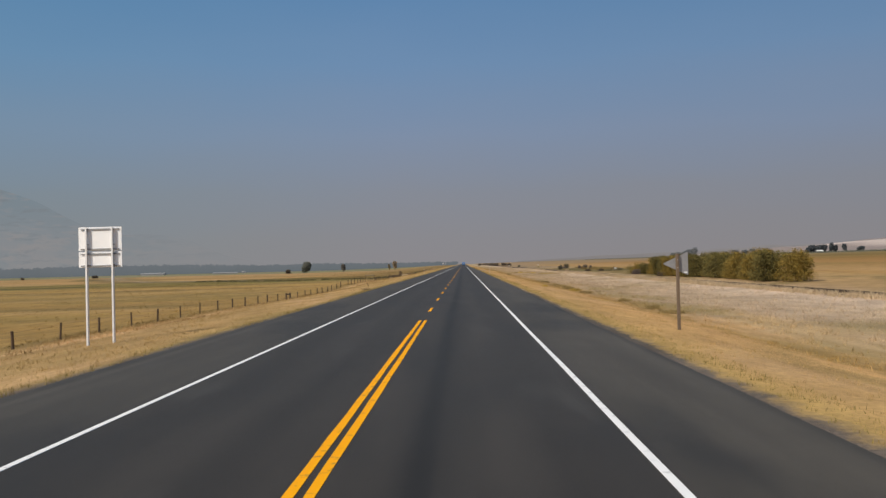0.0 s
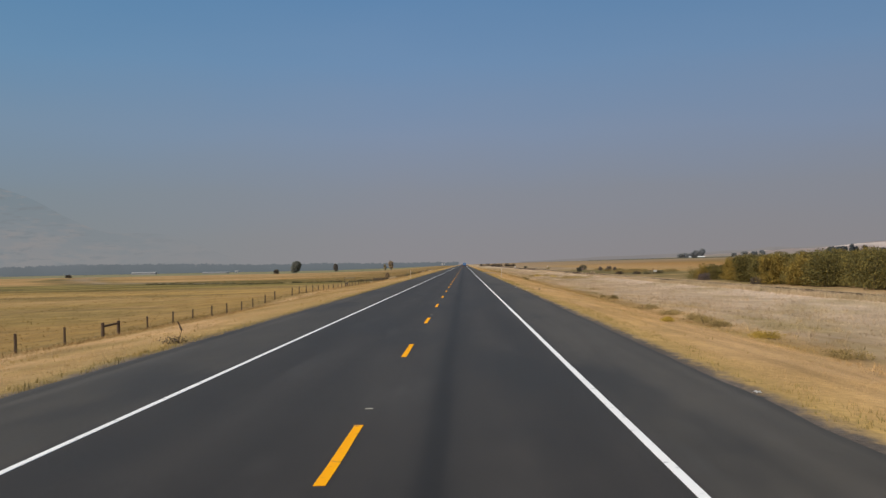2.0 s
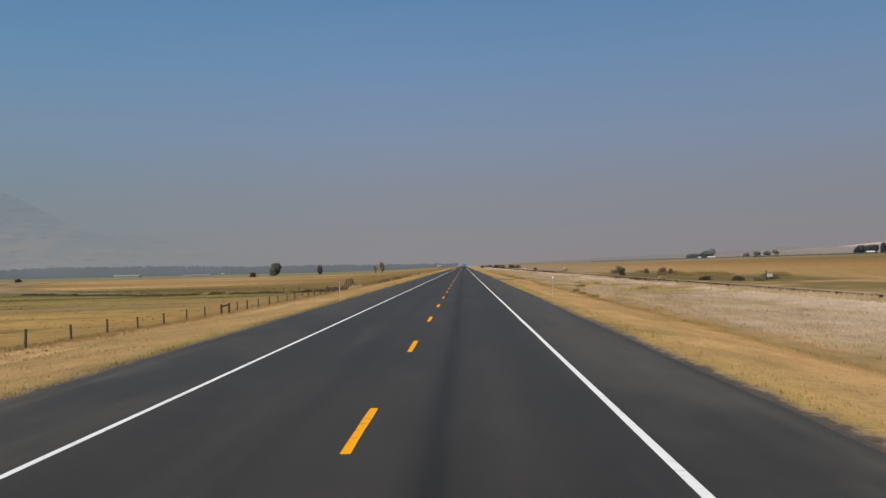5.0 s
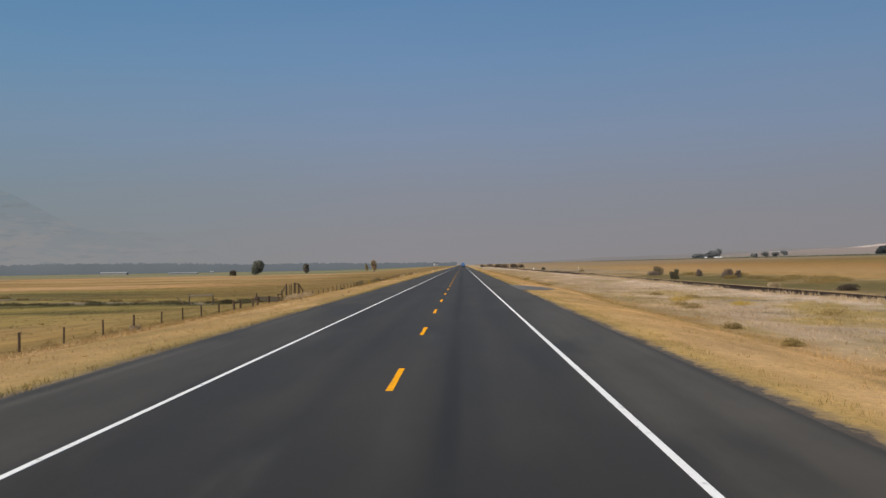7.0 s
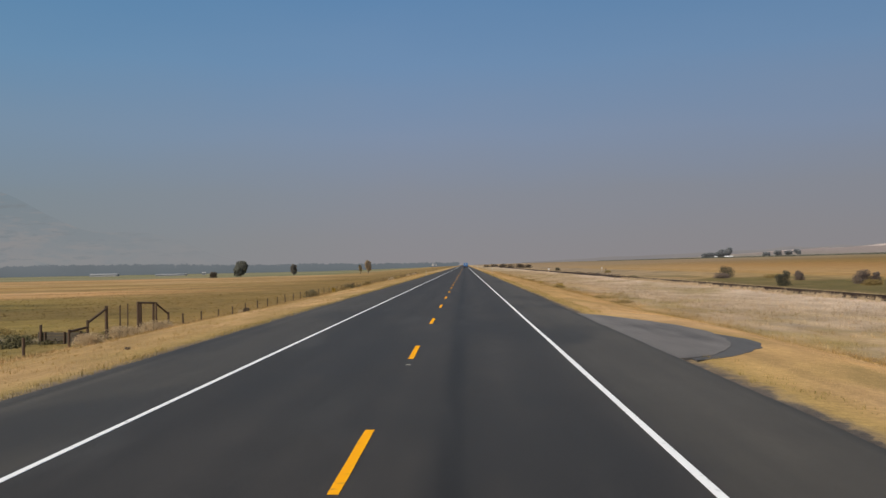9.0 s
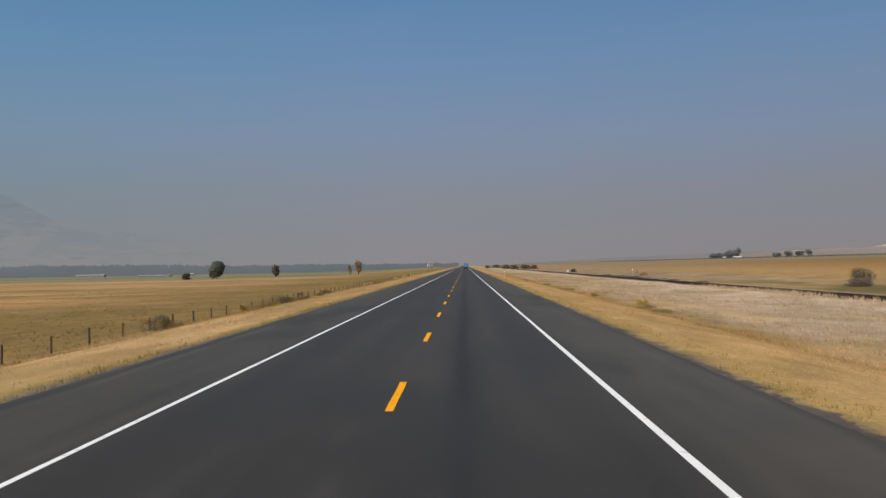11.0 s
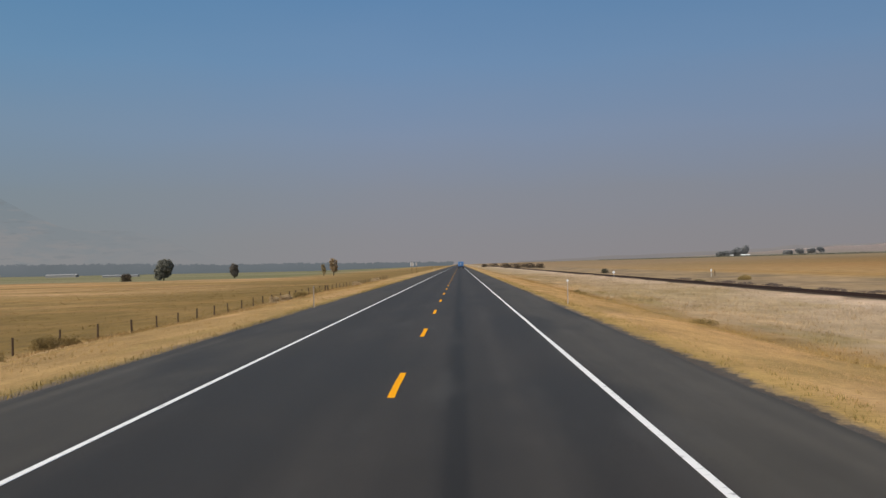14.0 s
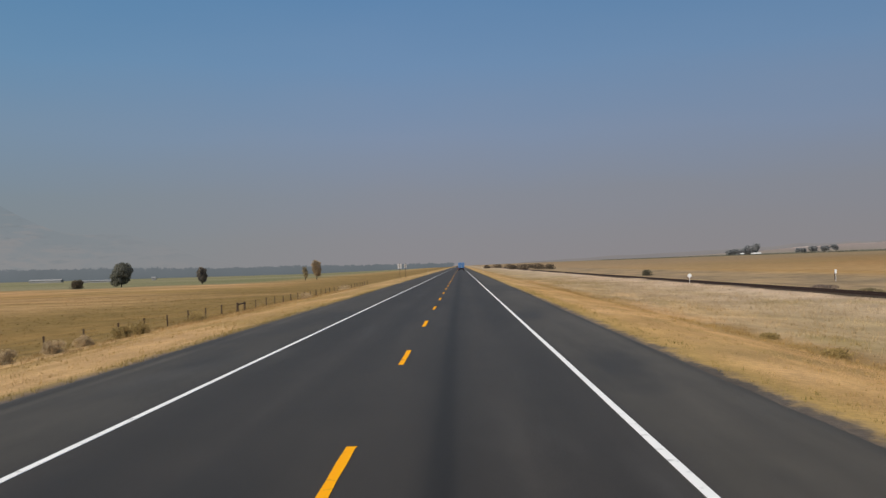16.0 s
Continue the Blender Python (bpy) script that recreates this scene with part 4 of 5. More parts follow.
def ditch_rail():
    """Two posts and a bleached rail beside the ditch, with an old stake leaning next to them."""
    ob = base("ditch_rail", -29.15, 302.5, 0, 0, "bleached rail between two dark posts beside the ditch", "railing")
    for dx in (0.0, -2.9):
        bm = bmesh.new()
        beam(bm, (dx, 0, -2.4), (dx + 0.02, 0.03, -0.94), 0.085, 0.075, 8, 0.006)
        part("post", bm, M_POST, ob)
    for z in (-1.05, -1.16):
        bm = bmesh.new()
        beam(bm, (-2.95, -0.09, z - 0.04), (0.08, -0.09, z + 0.04), 0.05, 0.045, 7, 0.006)
        part("rail", bm, M_PALE_TIMBER, ob, "bleached timber rail")
    ob = base("leaning_stake", -33.3, 304.4, -2.05, 0, "old dark stake leaning beside the ditch", "stake")
    bm = bmesh.new()
    beam(bm, (0.1, -0.1, -0.2), (-1.3, 1.3, 0.62), 0.07, 0.06, 7, 0.006)
    part("shaft", bm, M_POST, ob)


fence()
headgate()
headwall()
ditch_rail()

# ---- brush along the fence ----
FENCE_BRUSH = "brush along the fence"
for i, (x, y, h, w_, m, lab) in enumerate([
        (-18.3, 362.8, 1.15, 2.4, M_SAGE, "grey-green sagebrush at the foot of the fence"),
        (-18.6, 366.0, 0.7, 2.2, M_OLIVE, "low olive weeds at the foot of the fence"),
        (-18.7, 391.3, 0.75, 3.2, M_OLIVE, "low olive weeds at the foot of the fence"),
        (-18.5, 396.6, 0.85, 2.6, M_OLIVE, "low olive weeds at the foot of the fence"),
        (-18.8, 402.2, 1.35, 2.6, M_SAGE, "grey-green sagebrush at the foot of the fence"),
        (-18.9, 405.5, 1.0, 2.2, M_SAGE, "grey-green sagebrush at the foot of the fence"),
        (-18.8, 410.5, 0.8, 2.0, M_OLIVE, "low olive weeds at the foot of the fence"),
        (-18.9, 417.2, 0.6, 2.2, M_SAGE, "grey-green sagebrush at the foot of the fence"),
        (-18.9, 428.4, 0.6, 1.8, M_OLIVE, "low olive brush at the foot of the fence"),
        (-18.9, 433.8, 0.85, 2.2, M_OLIVE, "olive-brown brush at the foot of the fence"),
        (-18.9, 436.0, 0.6, 1.6, M_OLIVE, "low olive weeds at the foot of the fence"),
        (-19.0, 387.0, 1.0, 0.7, M_RABBIT, "yellow rabbitbrush beside a fence post"),
        (-18.8, 494.0, 0.7, 1.3, M_TUMBLE, "tan dry brush at the foot of the fence"),
        (-18.6, 498.5, 0.95, 1.6, M_FADED_BRUSH, "yellow rabbitbrush beside the fence"),
        (-18.4, 501.0, 0.95, 1.8, M_FADED_BRUSH, "yellow rabbitbrush beside the fence"),
        (-18.6, 513.5, 1.0, 2.4, M_FADED_BRUSH, "yellow rabbitbrush beside the fence"),
        (-18.6, 485.0, 0.8, 1.5, M_TUMBLE, "pale dry brush at the foot of the fence"),
        (-18.4, 489.5, 0.85, 1.6, M_TUMBLE, "pale dry brush at the foot of the fence"),
        (-18.9, 249.5, 0.4, 1.0, M_TUMBLE, "tan dry brush at the foot of the fence"),
        (-18.8, 302.2, 0.95, 2.6, M_TUMBLE, "pile of pale tumbleweed against the timber gate"),
        (-18.3, 305.5, 0.85, 2.6, M_TUMBLE, "pile of pale tumbleweed against the timber gate"),
        (-18.4, 297.0, 0.8, 2.6, M_TUMBLE, "pile of pale tumbleweed against the timber gate"),
        (-18.6, 308.5, 0.7, 2.2, M_TUMBLE, "pile of pale tumbleweed against the timber gate"),
        (-18.9, 330.0, 0.5, 0.8, M_TUMBLE, "rusty tan tumbleweed on the verge"),
        (-15.6, 319.0, 0.5, 0.7, M_LEAF_BROWN, "dark brown tumbleweed on the verge"),
        (-18.7, 600.0, 1.2, 3.6, M_TUMBLE, "tan dry brush beside the fence"),
        (-18.5, 560.0, 0.9, 2.6, M_TUMBLE, "tan dry brush beside the fence")]):
    shrub("brush", x, y, h, w_, m, lab, 300 + i, 5200, 0.052, "bush", FENCE_BRUSH)

# rank growth along the slough behind the gate
M_SEDGE = foliage("dark_sedge", (0.088, 0.080, 0.038), (0.120, 0.106, 0.048), (0.165, 0.140, 0.064))
rngs = np.random.default_rng(12)
for i in range(44):
    u = 1.6 + 1.9 * i + rngs.uniform(0, 1.2)
    far = i % 3 == 2
    y = 304 + 0.35 * u + 0.0045 * u * u + (1 if far else -1) * (0.55 * (6 + 0.2 * u)) + rngs.uniform(-1.5, 1.5)
    if 299.5 < y < 305 and 6 < u < 16:
        y += 3.5
    shrub("sedge_clump", -21 - u, y, rngs.uniform(0.35, 0.7), rngs.uniform(2.6, 4.6), M_OLIVE if far else M_SEDGE, "olive sedge clump beside the slough" if far else "dark rank sedge clump on the bank of the slough", 360 + i, 900, 0.12, "bush", "sedge beside the slough")



for i, (x, y) in enumerate([(-25.6, 303.6), (-22.4, 304.6), (-20.2, 304.9), (-27.6, 302.6)]):
    shrub("sedge_clump", x, y, 0.75, 2.4, M_SEDGE, "dark rank sedge clump on the bank of the slough", 880 + i, 1800, 0.10, "bush", "sedge beside the slough")


def dried_weed(x, y):
    """A dead weed: one bent stalk with a dark seed head over a low clump of dead leaves."""
    ob = base("dried_weed", x, y, ground_z(x, y), 0, "dead brown weed with a bent dark seed head beside the shoulder", "weeds")
    bm = bmesh.new()
    beam(bm, (0.02, 0, -0.05), (0.16, 0, 0.40), 0.014, 0.010, 6, 0.004)
    beam(bm, (0.16, 0, 0.40), (0.10, 0, 0.62), 0.010, 0.008, 6, 0.003)
    part("stalk", bm, M_POST, ob)
    bm = bmesh.new()
    beam(bm, (0.17, 0, 0.42), (0.04, 0, 0.70), 0.035, 0.020, 7, 0.012)
    part("seed_head", bm, M_POST, ob)
    rng = np.random.default_rng(91)
    p = rng.normal(size=(420, 3)) * np.array([0.20, 0.18, 0.07]) + np.array([-0.04, 0, 0.08])
    p[:, 2] = np.abs(p[:, 2])
    quad_cloud("leaf_litter", p, rng.uniform(0.03, 0.07, 420), M_LEAF_BROWN, ob)


dried_weed(-7.66, 83.4)
for i, (x, y, h, w_) in enumerate([(8.15, 135.2, 0.16, 0.24), (-8.6, 268.0, 0.14, 0.26), (-9.5, 279.0, 0.15, 0.28), (-12.4, 270.0, 0.18, 0.36)]):
    shrub("tumbleweed", x, y, h, w_, M_TWIGS, "small brown tumbleweed lying on the verge", 940 + i, 380, 0.02, "tumbleweed", "tumbleweeds on the verges")
M_LITTER = plain("sun_bleached_plastic", (0.72, 0.72, 0.70), (0.60, 0.60, 0.59), 8, 0.6)
for i, (x, y) in enumerate([(6.1, 136.2), (6.62, 129.5), (6.28, 70.5)]):
    bm = bmesh.new()
    rng = random.Random(70 + i)
    grid = [[bm.verts.new((-0.07 + 0.035 * a, -0.05 + 0.033 * b, 0.008 + rng.uniform(0, 0.035))) for a in range(5)] for b in range(4)]
    for b in range(3):
        for a in range(4):
            bm.faces.new((grid[b][a], grid[b][a + 1], grid[b + 1][a + 1], grid[b + 1][a]))
    bmesh.ops.solidify(bm, geom=bm.faces[:], thickness=0.004)
    litter = part("scrap", bm, M_LITTER, None)
    litter.matrix_world = pose(x, y, (road_z(x) if x < 6.4 else ground_z(x, y)) + 0.002, 0, 0, 50 * i)
    tagged(litter, "crumpled scrap of pale plastic on the shoulder", "litter", "scraps of litter on the shoulder")

# ---- weeds in the right-hand ditch ----
for i, (x, y, h, w_, m, lab) in enumerate([
        (13.6, 55.8, 0.45, 1.2, M_OLIVE, "low brown-olive weed clump in the ditch"), (13.6, 66.2, 0.45, 1.4, M_OLIVE, "low brown-olive weed clump in the ditch"),
        (13.4, 50.0, 0.4, 2.2, M_OLIVE, "low brown-olive weed clump in the ditch"), (13.1, 96.5, 0.5, 1.6, M_OLIVE, "low brown-olive weed clump in the ditch"),
        (13.3, 99.4, 0.55, 1.7, M_OLIVE, "low brown-olive weed clump in the ditch"), (13.3, 101.8, 0.6, 1.9, M_OLIVE, "grey-olive weed clump in the ditch"),
        (13.2, 106.5, 0.5, 2.0, M_OLIVE, "low brown-olive weed clump in the ditch"), (13.1, 113.0, 0.5, 2.2, M_OLIVE, "low brown-olive weed clump in the ditch"),
        (13.8, 129.6, 0.55, 1.1, M_OLIVE, "low brown-olive weed clump in the ditch"), (13.4, 132.4, 0.35, 0.8, M_OLIVE, "low brown-olive weed clump in the ditch"),
        (10.3, 94.8, 0.35, 0.8, M_RABBIT, "small yellow weed on the verge"), (12.9, 90.0, 0.5, 1.6, M_RABBIT, "yellowish weed clump in the ditch"),
        (13.1, 83.0, 0.5, 1.8, M_OLIVE, "low brown-olive weed clump in the ditch"), (14.2, 373.1, 0.75, 1.6, M_RABBIT, "bright yellow rabbitbrush in the ditch"),
        (13.4, 367.0, 0.45, 2.2, M_OLIVE, "low brown-olive weed clump in the ditch"), (12.9, 361.0, 0.45, 2.0, M_OLIVE, "low brown-olive weed clump in the ditch"),
        (13.2, 390.0, 0.4, 1.0, M_RABBIT, "small yellow weed in the ditch"), (12.6, 433.4, 0.45, 1.6, M_OLIVE, "low brown-olive weed clump in the ditch"),
        (12.6, 474.0, 0.5, 1.3, M_OLIVE, "grey-olive weed clump in the ditch"), (12.9, 480.5, 0.4, 0.9, M_OLIVE, "brown tumbleweed in the ditch"),
        (13.2, 227.7, 0.5, 1.2, M_OLIVE, "low brown-olive weed clump in the ditch"), (12.8, 218.5, 0.5, 1.6, M_OLIVE, "low brown-olive weed clump in the ditch"),
        (13.5, 236.0, 0.5, 1.4, M_OLIVE, "brown tumbleweed in the ditch"), (17.0, 259.9, 0.6, 2.0, M_OLIVE, "olive weed clump on the pale grass"),
        (19.0, 268.0, 0.7, 2.6, M_RABBIT, "yellow-green weed clump on the pale grass"), (16.5, 255.0, 0.7, 2.0, M_OLIVE, "grey-olive weed clump on the pale grass"),
        (22.0, 262.0, 0.6, 2.4, M_RABBIT, "yellow-green weed clump on the pale grass"), (21.5, 274.0, 0.6, 1.8, M_OLIVE, "olive weed clump on the pale grass"),
        (20.0, 281.0, 0.55, 1.6, M_OLIVE, "olive weed clump on the pale grass"), (24.0, 250.0, 0.6, 2.6, M_OLIVE, "olive weed clump on the pale grass"),
        (13.0, 318.0, 0.5, 2.4, M_OLIVE, "low brown-olive weed clump in the ditch"), (13.0, 326.0, 0.5, 2.4, M_OLIVE, "low brown-olive weed clump in the ditch"),
        (13.2, 410.0, 0.45, 1.6, M_OLIVE, "brown tumbleweed in the ditch")]):
    shrub("weed_clump", x, y, h * 0.8, w_ * 1.1, m, lab, 420 + i, 2400, 0.042, "weeds", "weed clumps right of the highway")

# ---- railway ----
RAIL_X = 32.0


M_TIE_DUSTY = plain("dusty_sleepers", (0.085, 0.066, 0.050), (0.050, 0.040, 0.031), 2, 0.95)


def railway():
    ob = base("railway_track", RAIL_X, 0, 0, 0, "rusty single railway track half hidden in dry grass", "railway")
    ys = list(np.arange(-60, 1500, 6.0))
    for dx in (-0.72, 0.72):
        v, f = [], []
        sec = [(-0.07, 0.0), (-0.07, 0.015), (-0.02, 0.03), (-0.02, 0.12), (-0.038, 0.13), (-0.038, 0.165), (0.038, 0.165), (0.038, 0.13), (0.02, 0.12), (0.02, 0.03), (0.07, 0.015), (0.07, 0.0)]
        for y in ys:
            zz = -0.89 + 0.012 * noise.noise(Vector((dx, y * 0.05, 0)))
            v += [(dx + a, y, zz + b) for a, b in sec]
        k = len(sec)
        for j in range(len(ys) - 1):
            for i in range(k):
                f.append((j * k + i, j * k + (i + 1) % k, (j + 1) * k + (i + 1) % k, (j + 1) * k + i))
        mesh_object("rail", v, f, M_RAIL, ob)
    v, f = [], []
    rng = random.Random(3)
    for y in np.arange(-60, 900, 0.53):
        a = rng.uniform(-0.03, 0.03)
        o = len(v)
        v += [(sx * 1.28 + a, y + sy * 0.11, z) for z in (-1.0, -0.89) for sx, sy in ((-1, -1), (1, -1), (1, 1), (-1, 1))]
        f += [(o + 4, o + 5, o + 6, o + 7), (o, o + 1, o + 5, o + 4), (o + 1, o + 2, o + 6, o + 5), (o + 2, o + 3, o + 7, o + 6), (o + 3, o, o + 4, o + 7)]
    t = mesh_object("sleepers", v, f, M_TIE_DUSTY, ob, "half-buried creosoted wooden sleepers")
    t["kind"] = "stuff"


def rail_marker(x, y, disc):
    ob = base("track_marker", x, y, ground_z(x, y), 0, "white track marker on a thin post beside the railway", "marker")
    bm = bmesh.new()
    box(bm, 0, 0, 0.35, 0.05, 0.05, 1.2, 0.004)
    part("post", bm, M_GALV, ob)
    bm = bmesh.new()
    if disc:
        beam(bm, (0, -0.035, 0.95), (0, -0.025, 0.95), 0.25, 0.25, 14)
    else:
        box(bm, 0, -0.03, 1.25, 0.26, 0.012, 0.5, 0.003)
    part("plate", bm, M_ALU, ob)


railway()
rail_marker(31.0 - 0.9 + 0.3, 560.0, True)
rail_marker(48.8, 560.0, False)

bm = bmesh.new()
beam(bm, (51.2, 566.0, -1.6), (51.2, 566.0, -0.15), 0.10, 0.09, 8)
tagged(part("old_post", bm, M_POST, None), "dark wooden post standing in the dry field", "post")


M_FADED_WHITE = plain("faded_white_paint", (0.58, 0.56, 0.52), (0.44, 0.42, 0.39), 4, 0.7)


def pump_box():
    z0 = ground_z(49.5, 280)
    ob = base("irrigation_box", 49.5, 279.8, z0, 12, "white irrigation control box on a dark timber stand", "utility box")
    bm = bmesh.new()
    box(bm, 0, 0, 0.75, 0.75, 0.45, 0.5, 0.03)
    b = part("cabinet", bm, M_FADED_WHITE, ob)
    bm = bmesh.new()
    box(bm, 0, -0.235, 0.75, 0.36, 0.02, 0.42, 0.01)
    part("door", bm, M_FADED_WHITE, b)
    for dx in (-0.4, 0.4):
        bm = bmesh.new()
        beam(bm, (dx, 0.05, -0.2), (dx, 0.05, 0.45), 0.06, 0.06, 7)
        part("leg", bm, M_POST, ob)
    bm = bmesh.new()
    beam(bm, (-0.35, 0.45, -0.2), (-0.35, 0.45, 1.55), 0.09, 0.08, 8)
    part("pole", bm, M_POST, ob)
    bm = bmesh.new()
    beam(bm, (-1.15, 0.3, -0.2), (-1.15, 0.3, 0.95), 0.08, 0.08, 8)
    beam(bm, (-1.15, 0.3, 0.85), (-0.35, 0.45, 0.95), 0.05, 0.05, 7)
    part("stand", bm, M_POST, ob)


pump_box()

# ---- willows beyond the railway ----
protos = []
for k in range(4):
    m = (M_WILLOW, M_WILLOW_G, M_WILLOW, M_WILLOW_G)[k]
    lab = ("yellowing willow bush in a dense thicket", "green-gold willow bush in a dense thicket")[k % 2]
    protos.append((m, lab))
rngw = np.random.default_rng(77)
first = {}
y = 117.0
row = []
while y < 212:
    f = (y - 117) / 95
    row.append((rngw.uniform(42.5, 46.0), y, 0.97 - 0.28 * max(0, f - 0.72) / 0.28 - (0.36 if f < 0.04 else 0.2 if f < 0.10 else 0)))
    if y > 138:
        row.append((rngw.uniform(47.5, 52.0), y + 2.5, 1.04 - 0.3 * max(0, f - 0.75) / 0.25))
    if y > 155 and f < 0.8:
        row.append((rngw.uniform(53.5, 57.0), y + 1.0, 1.06))
    y += rngw.uniform(4.4, 6.0)
row += [(45.0, 199.0, 0.86), (49.5, 203.0, 0.84), (44.2, 190.0, 0.9), (43.8, 207.0, 0.66)]
for i, (x, y, s) in enumerate(row):
    k = i % 4
    zg = ground_z(x, y)
    if k not in first:
        m, lab = protos[k]
        first[k] = shrub("willow_bush", x, y, 4.7, 6.6, m, lab, 500 + k, 15000, 0.165, "bush", "willow thicket beyond the railway", 14)
    else:
        c = copy_thing(first[k], pose(x, y, zg, 0, 0, rngw.uniform(0, 360)) @ Matrix.Scale(1.0 if y < 165 else 0.97, 4) @ Matrix.Diagonal((s * rngw.uniform(0.9, 1.1), s * rngw.uniform(0.9, 1.1), s * rngw.uniform(0.86, 1.06), 1)))
for i, (x, y, h, w_, m, lab) in enumerate([
        (43.0, 215.5, 2.3, 5.0, M_WILLOW_G, "low green-gold willow at the end of the thicket"), (45.5, 221.0, 1.6, 3.8, M_SAGE, "low grey-green bush at the end of the thicket"),
        (41.2, 204.0, 1.3, 3.2, M_TWIGS, "bare purplish twiggy bush before the thicket"), (41.0, 176.0, 1.2, 3.0, M_LEAF_BROWN, "dark low bush before the thicket"),
        (41.3, 363.3, 2.1, 2.3, M_BUSH_DARK, "small dark leaning tree-like bush beyond the railway"), (51.4, 364.5, 1.95, 2.9, M_TWIGS, "purplish leafless bush beyond the railway"),
        (54.0, 366.0, 1.5, 1.6, M_TWIGS, "purplish leafless bush beyond the railway"), (52.3, 387.5, 1.75, 2.2, M_TWIGS, "purplish leafless bush beyond the railway"),
        (50.2, 417.5, 2.6, 3.9, M_BUSH_DARK, "dark green bush beyond the railway"), (48.0, 414.0, 1.3, 4.0, M_TWIGS, "low bare brush beyond the railway"),
        (54.5, 405.0, 0.9, 6.5, M_OLIVE, "long low olive clump beyond the railway"), (50.2, 359.0, 0.9, 3.0, M_OLIVE, "low olive clump beyond the railway"),
        (45.5, 283.0, 0.9, 2.6, M_LEAF_BROWN, "low dark bush beside the white box"), (47.0, 277.0, 0.8, 2.4, M_SAGE, "low grey bush beside the white box"),
        (42.5, 291.0, 0.9, 2.4, M_LEAF_BROWN, "low dark bush beyond the railway"), (52.0, 286.0, 1.2, 3.4, M_SAGE, "low grey-green bush beyond the railway"),
        (58.0, 300.0, 1.1, 6.0, M_OLIVE, "long low olive clump beyond the railway"), (56.0, 330.0, 1.0, 6.5, M_OLIVE, "long low olive clump beyond the railway"),
        (50.0, 318.0, 0.8, 6.5, M_OLIVE, "long low olive clump beyond the railway"), (55.0, 324.0, 0.9, 7.0, M_OLIVE, "long low olive clump beyond the railway"), (51.0, 336.0, 0.8, 7.0, M_OLIVE, "long low olive clump beyond the railway"),
        (56.0, 343.0, 0.9, 7.0, M_OLIVE, "long low olive clump beyond the railway"), (52.5, 351.0, 0.7, 6.0, M_OLIVE, "long low olive clump beyond the railway"), (56.5, 374.0, 0.8, 7.0, M_OLIVE, "long low olive clump beyond the railway"),
        (36.0, 295.0, 0.9, 1.8, M_TUMBLE, "pale dry bush beside the railway"), (36.8, 460.0, 0.55, 3.6, M_TWIGS, "bare brush beside the railway"), (36.9, 477.0, 0.6, 3.6, M_TWIGS, "bare brush beside the railway"),
        (37.2, 494.0, 0.6, 3.8, M_TWIGS, "bare brush beside the railway"), (36.9, 512.0, 0.6, 3.8, M_TWIGS, "bare brush beside the railway"), (37.4, 536.0, 0.6, 4.0, M_TWIGS, "bare brush beside the railway"), (37.2, 444.0, 0.5, 3.4, M_SAGE, "grey-green brush beside the railway"),
        (36.5, 468.0, 0.5, 3.2, M_TWIGS, "bare brush beside the railway"), (36.3, 486.0, 0.45, 2.8, M_TWIGS, "bare brush beside the railway"), (36.7, 503.0, 0.55, 3.6, M_TWIGS, "bare brush beside the railway"),
        (37.0, 525.0, 0.55, 3.6, M_SAGE, "grey-green brush beside the railway"), (36.4, 452.0, 0.45, 2.8, M_SAGE, "grey-green brush beside the railway"),
        (46.6, 533.7, 0.9, 2.8, M_FADED_BRUSH, "tan-yellow rabbitbrush beyond the railway"), (42.0, 640.0, 1.6, 3.2, M_BUSH_DARK, "dark bush beyond the railway")]):
    shrub("far_bush", x, y, h, w_, m, lab, 560 + i, 4500, 0.10, "bush", "bushes beyond the railway")

# ---- trees in the meadow ----
tree("cottonwood_tree", -146.0, 829.0, 11.4, 10.4, M_LEAF_DARK, "round dark-green cottonwood tree standing in the meadow", 21, 11000, 0.62, low=0.03, z=-4.0)
tree("small_tree", -111.6, 832.0, 8.2, 4.9, M_LEAF_DUSK, "small upright dusky brown-green tree standing in the meadow", 22, 6000, 0.5, low=0.03, z=-3.5)
shrub("dark_bush", -161.5, 820.0, 4.5, 7.2, M_LEAF_BROWN, "broad dark brown bush standing in the meadow", 23, 2400, 0.42, "bush", "", 12, z=-3.6)
shrub("dark_bush", -334.0, 798.0, 3.0, 6.6, M_LEAF_BROWN, "low dark brown bush far out in the meadow", 26, 1800, 0.4, "bush", "", 12)
shrub("dark_bush", -384.0, 765.0, 2.6, 4.2, M_LEAF_BROWN, "low dark brown bush far out in the meadow", 27, 1500, 0.4, "bush", "", 12)
tree("autumn_tree", -64.4, 851.0, 9.2, 5.2, M_LEAF_ORANGE, "slim orange autumn tree beside the highway", 24, 4200, 0.42, low=0.02, z=-2.6)
tree("autumn_tree", -70.0, 853.0, 6.6, 3.0, M_LEAF_STRAW, "thin faded tree beside the orange one", 25, 1500, 0.36, low=0.02, z=-2.8)


M_FAR_PANEL = plain("dusty_sign_back", (0.50, 0.50, 0.50), (0.42, 0.42, 0.43), 5, 0.6)


def far_sign(x, y, w_, h, top):
    z0 = ground_z(x, y)
    ob = base("far_road_sign", x, y, z0, 0, "white back of a distant road sign on a post", "road sign")
    bm = bmesh.new()
    box(bm, 0, 0.04, top - z0 - h / 2, w_, 0.012, h, 0.004)
    part("panel", bm, M_FAR_PANEL, ob)
    bm = bmesh.new()
    box(bm, 0, 0, (top - z0) / 2 - 0.15, 0.10, 0.06, top - z0 + 0.3, 0.004)
    part("post", bm, M_POST, ob)


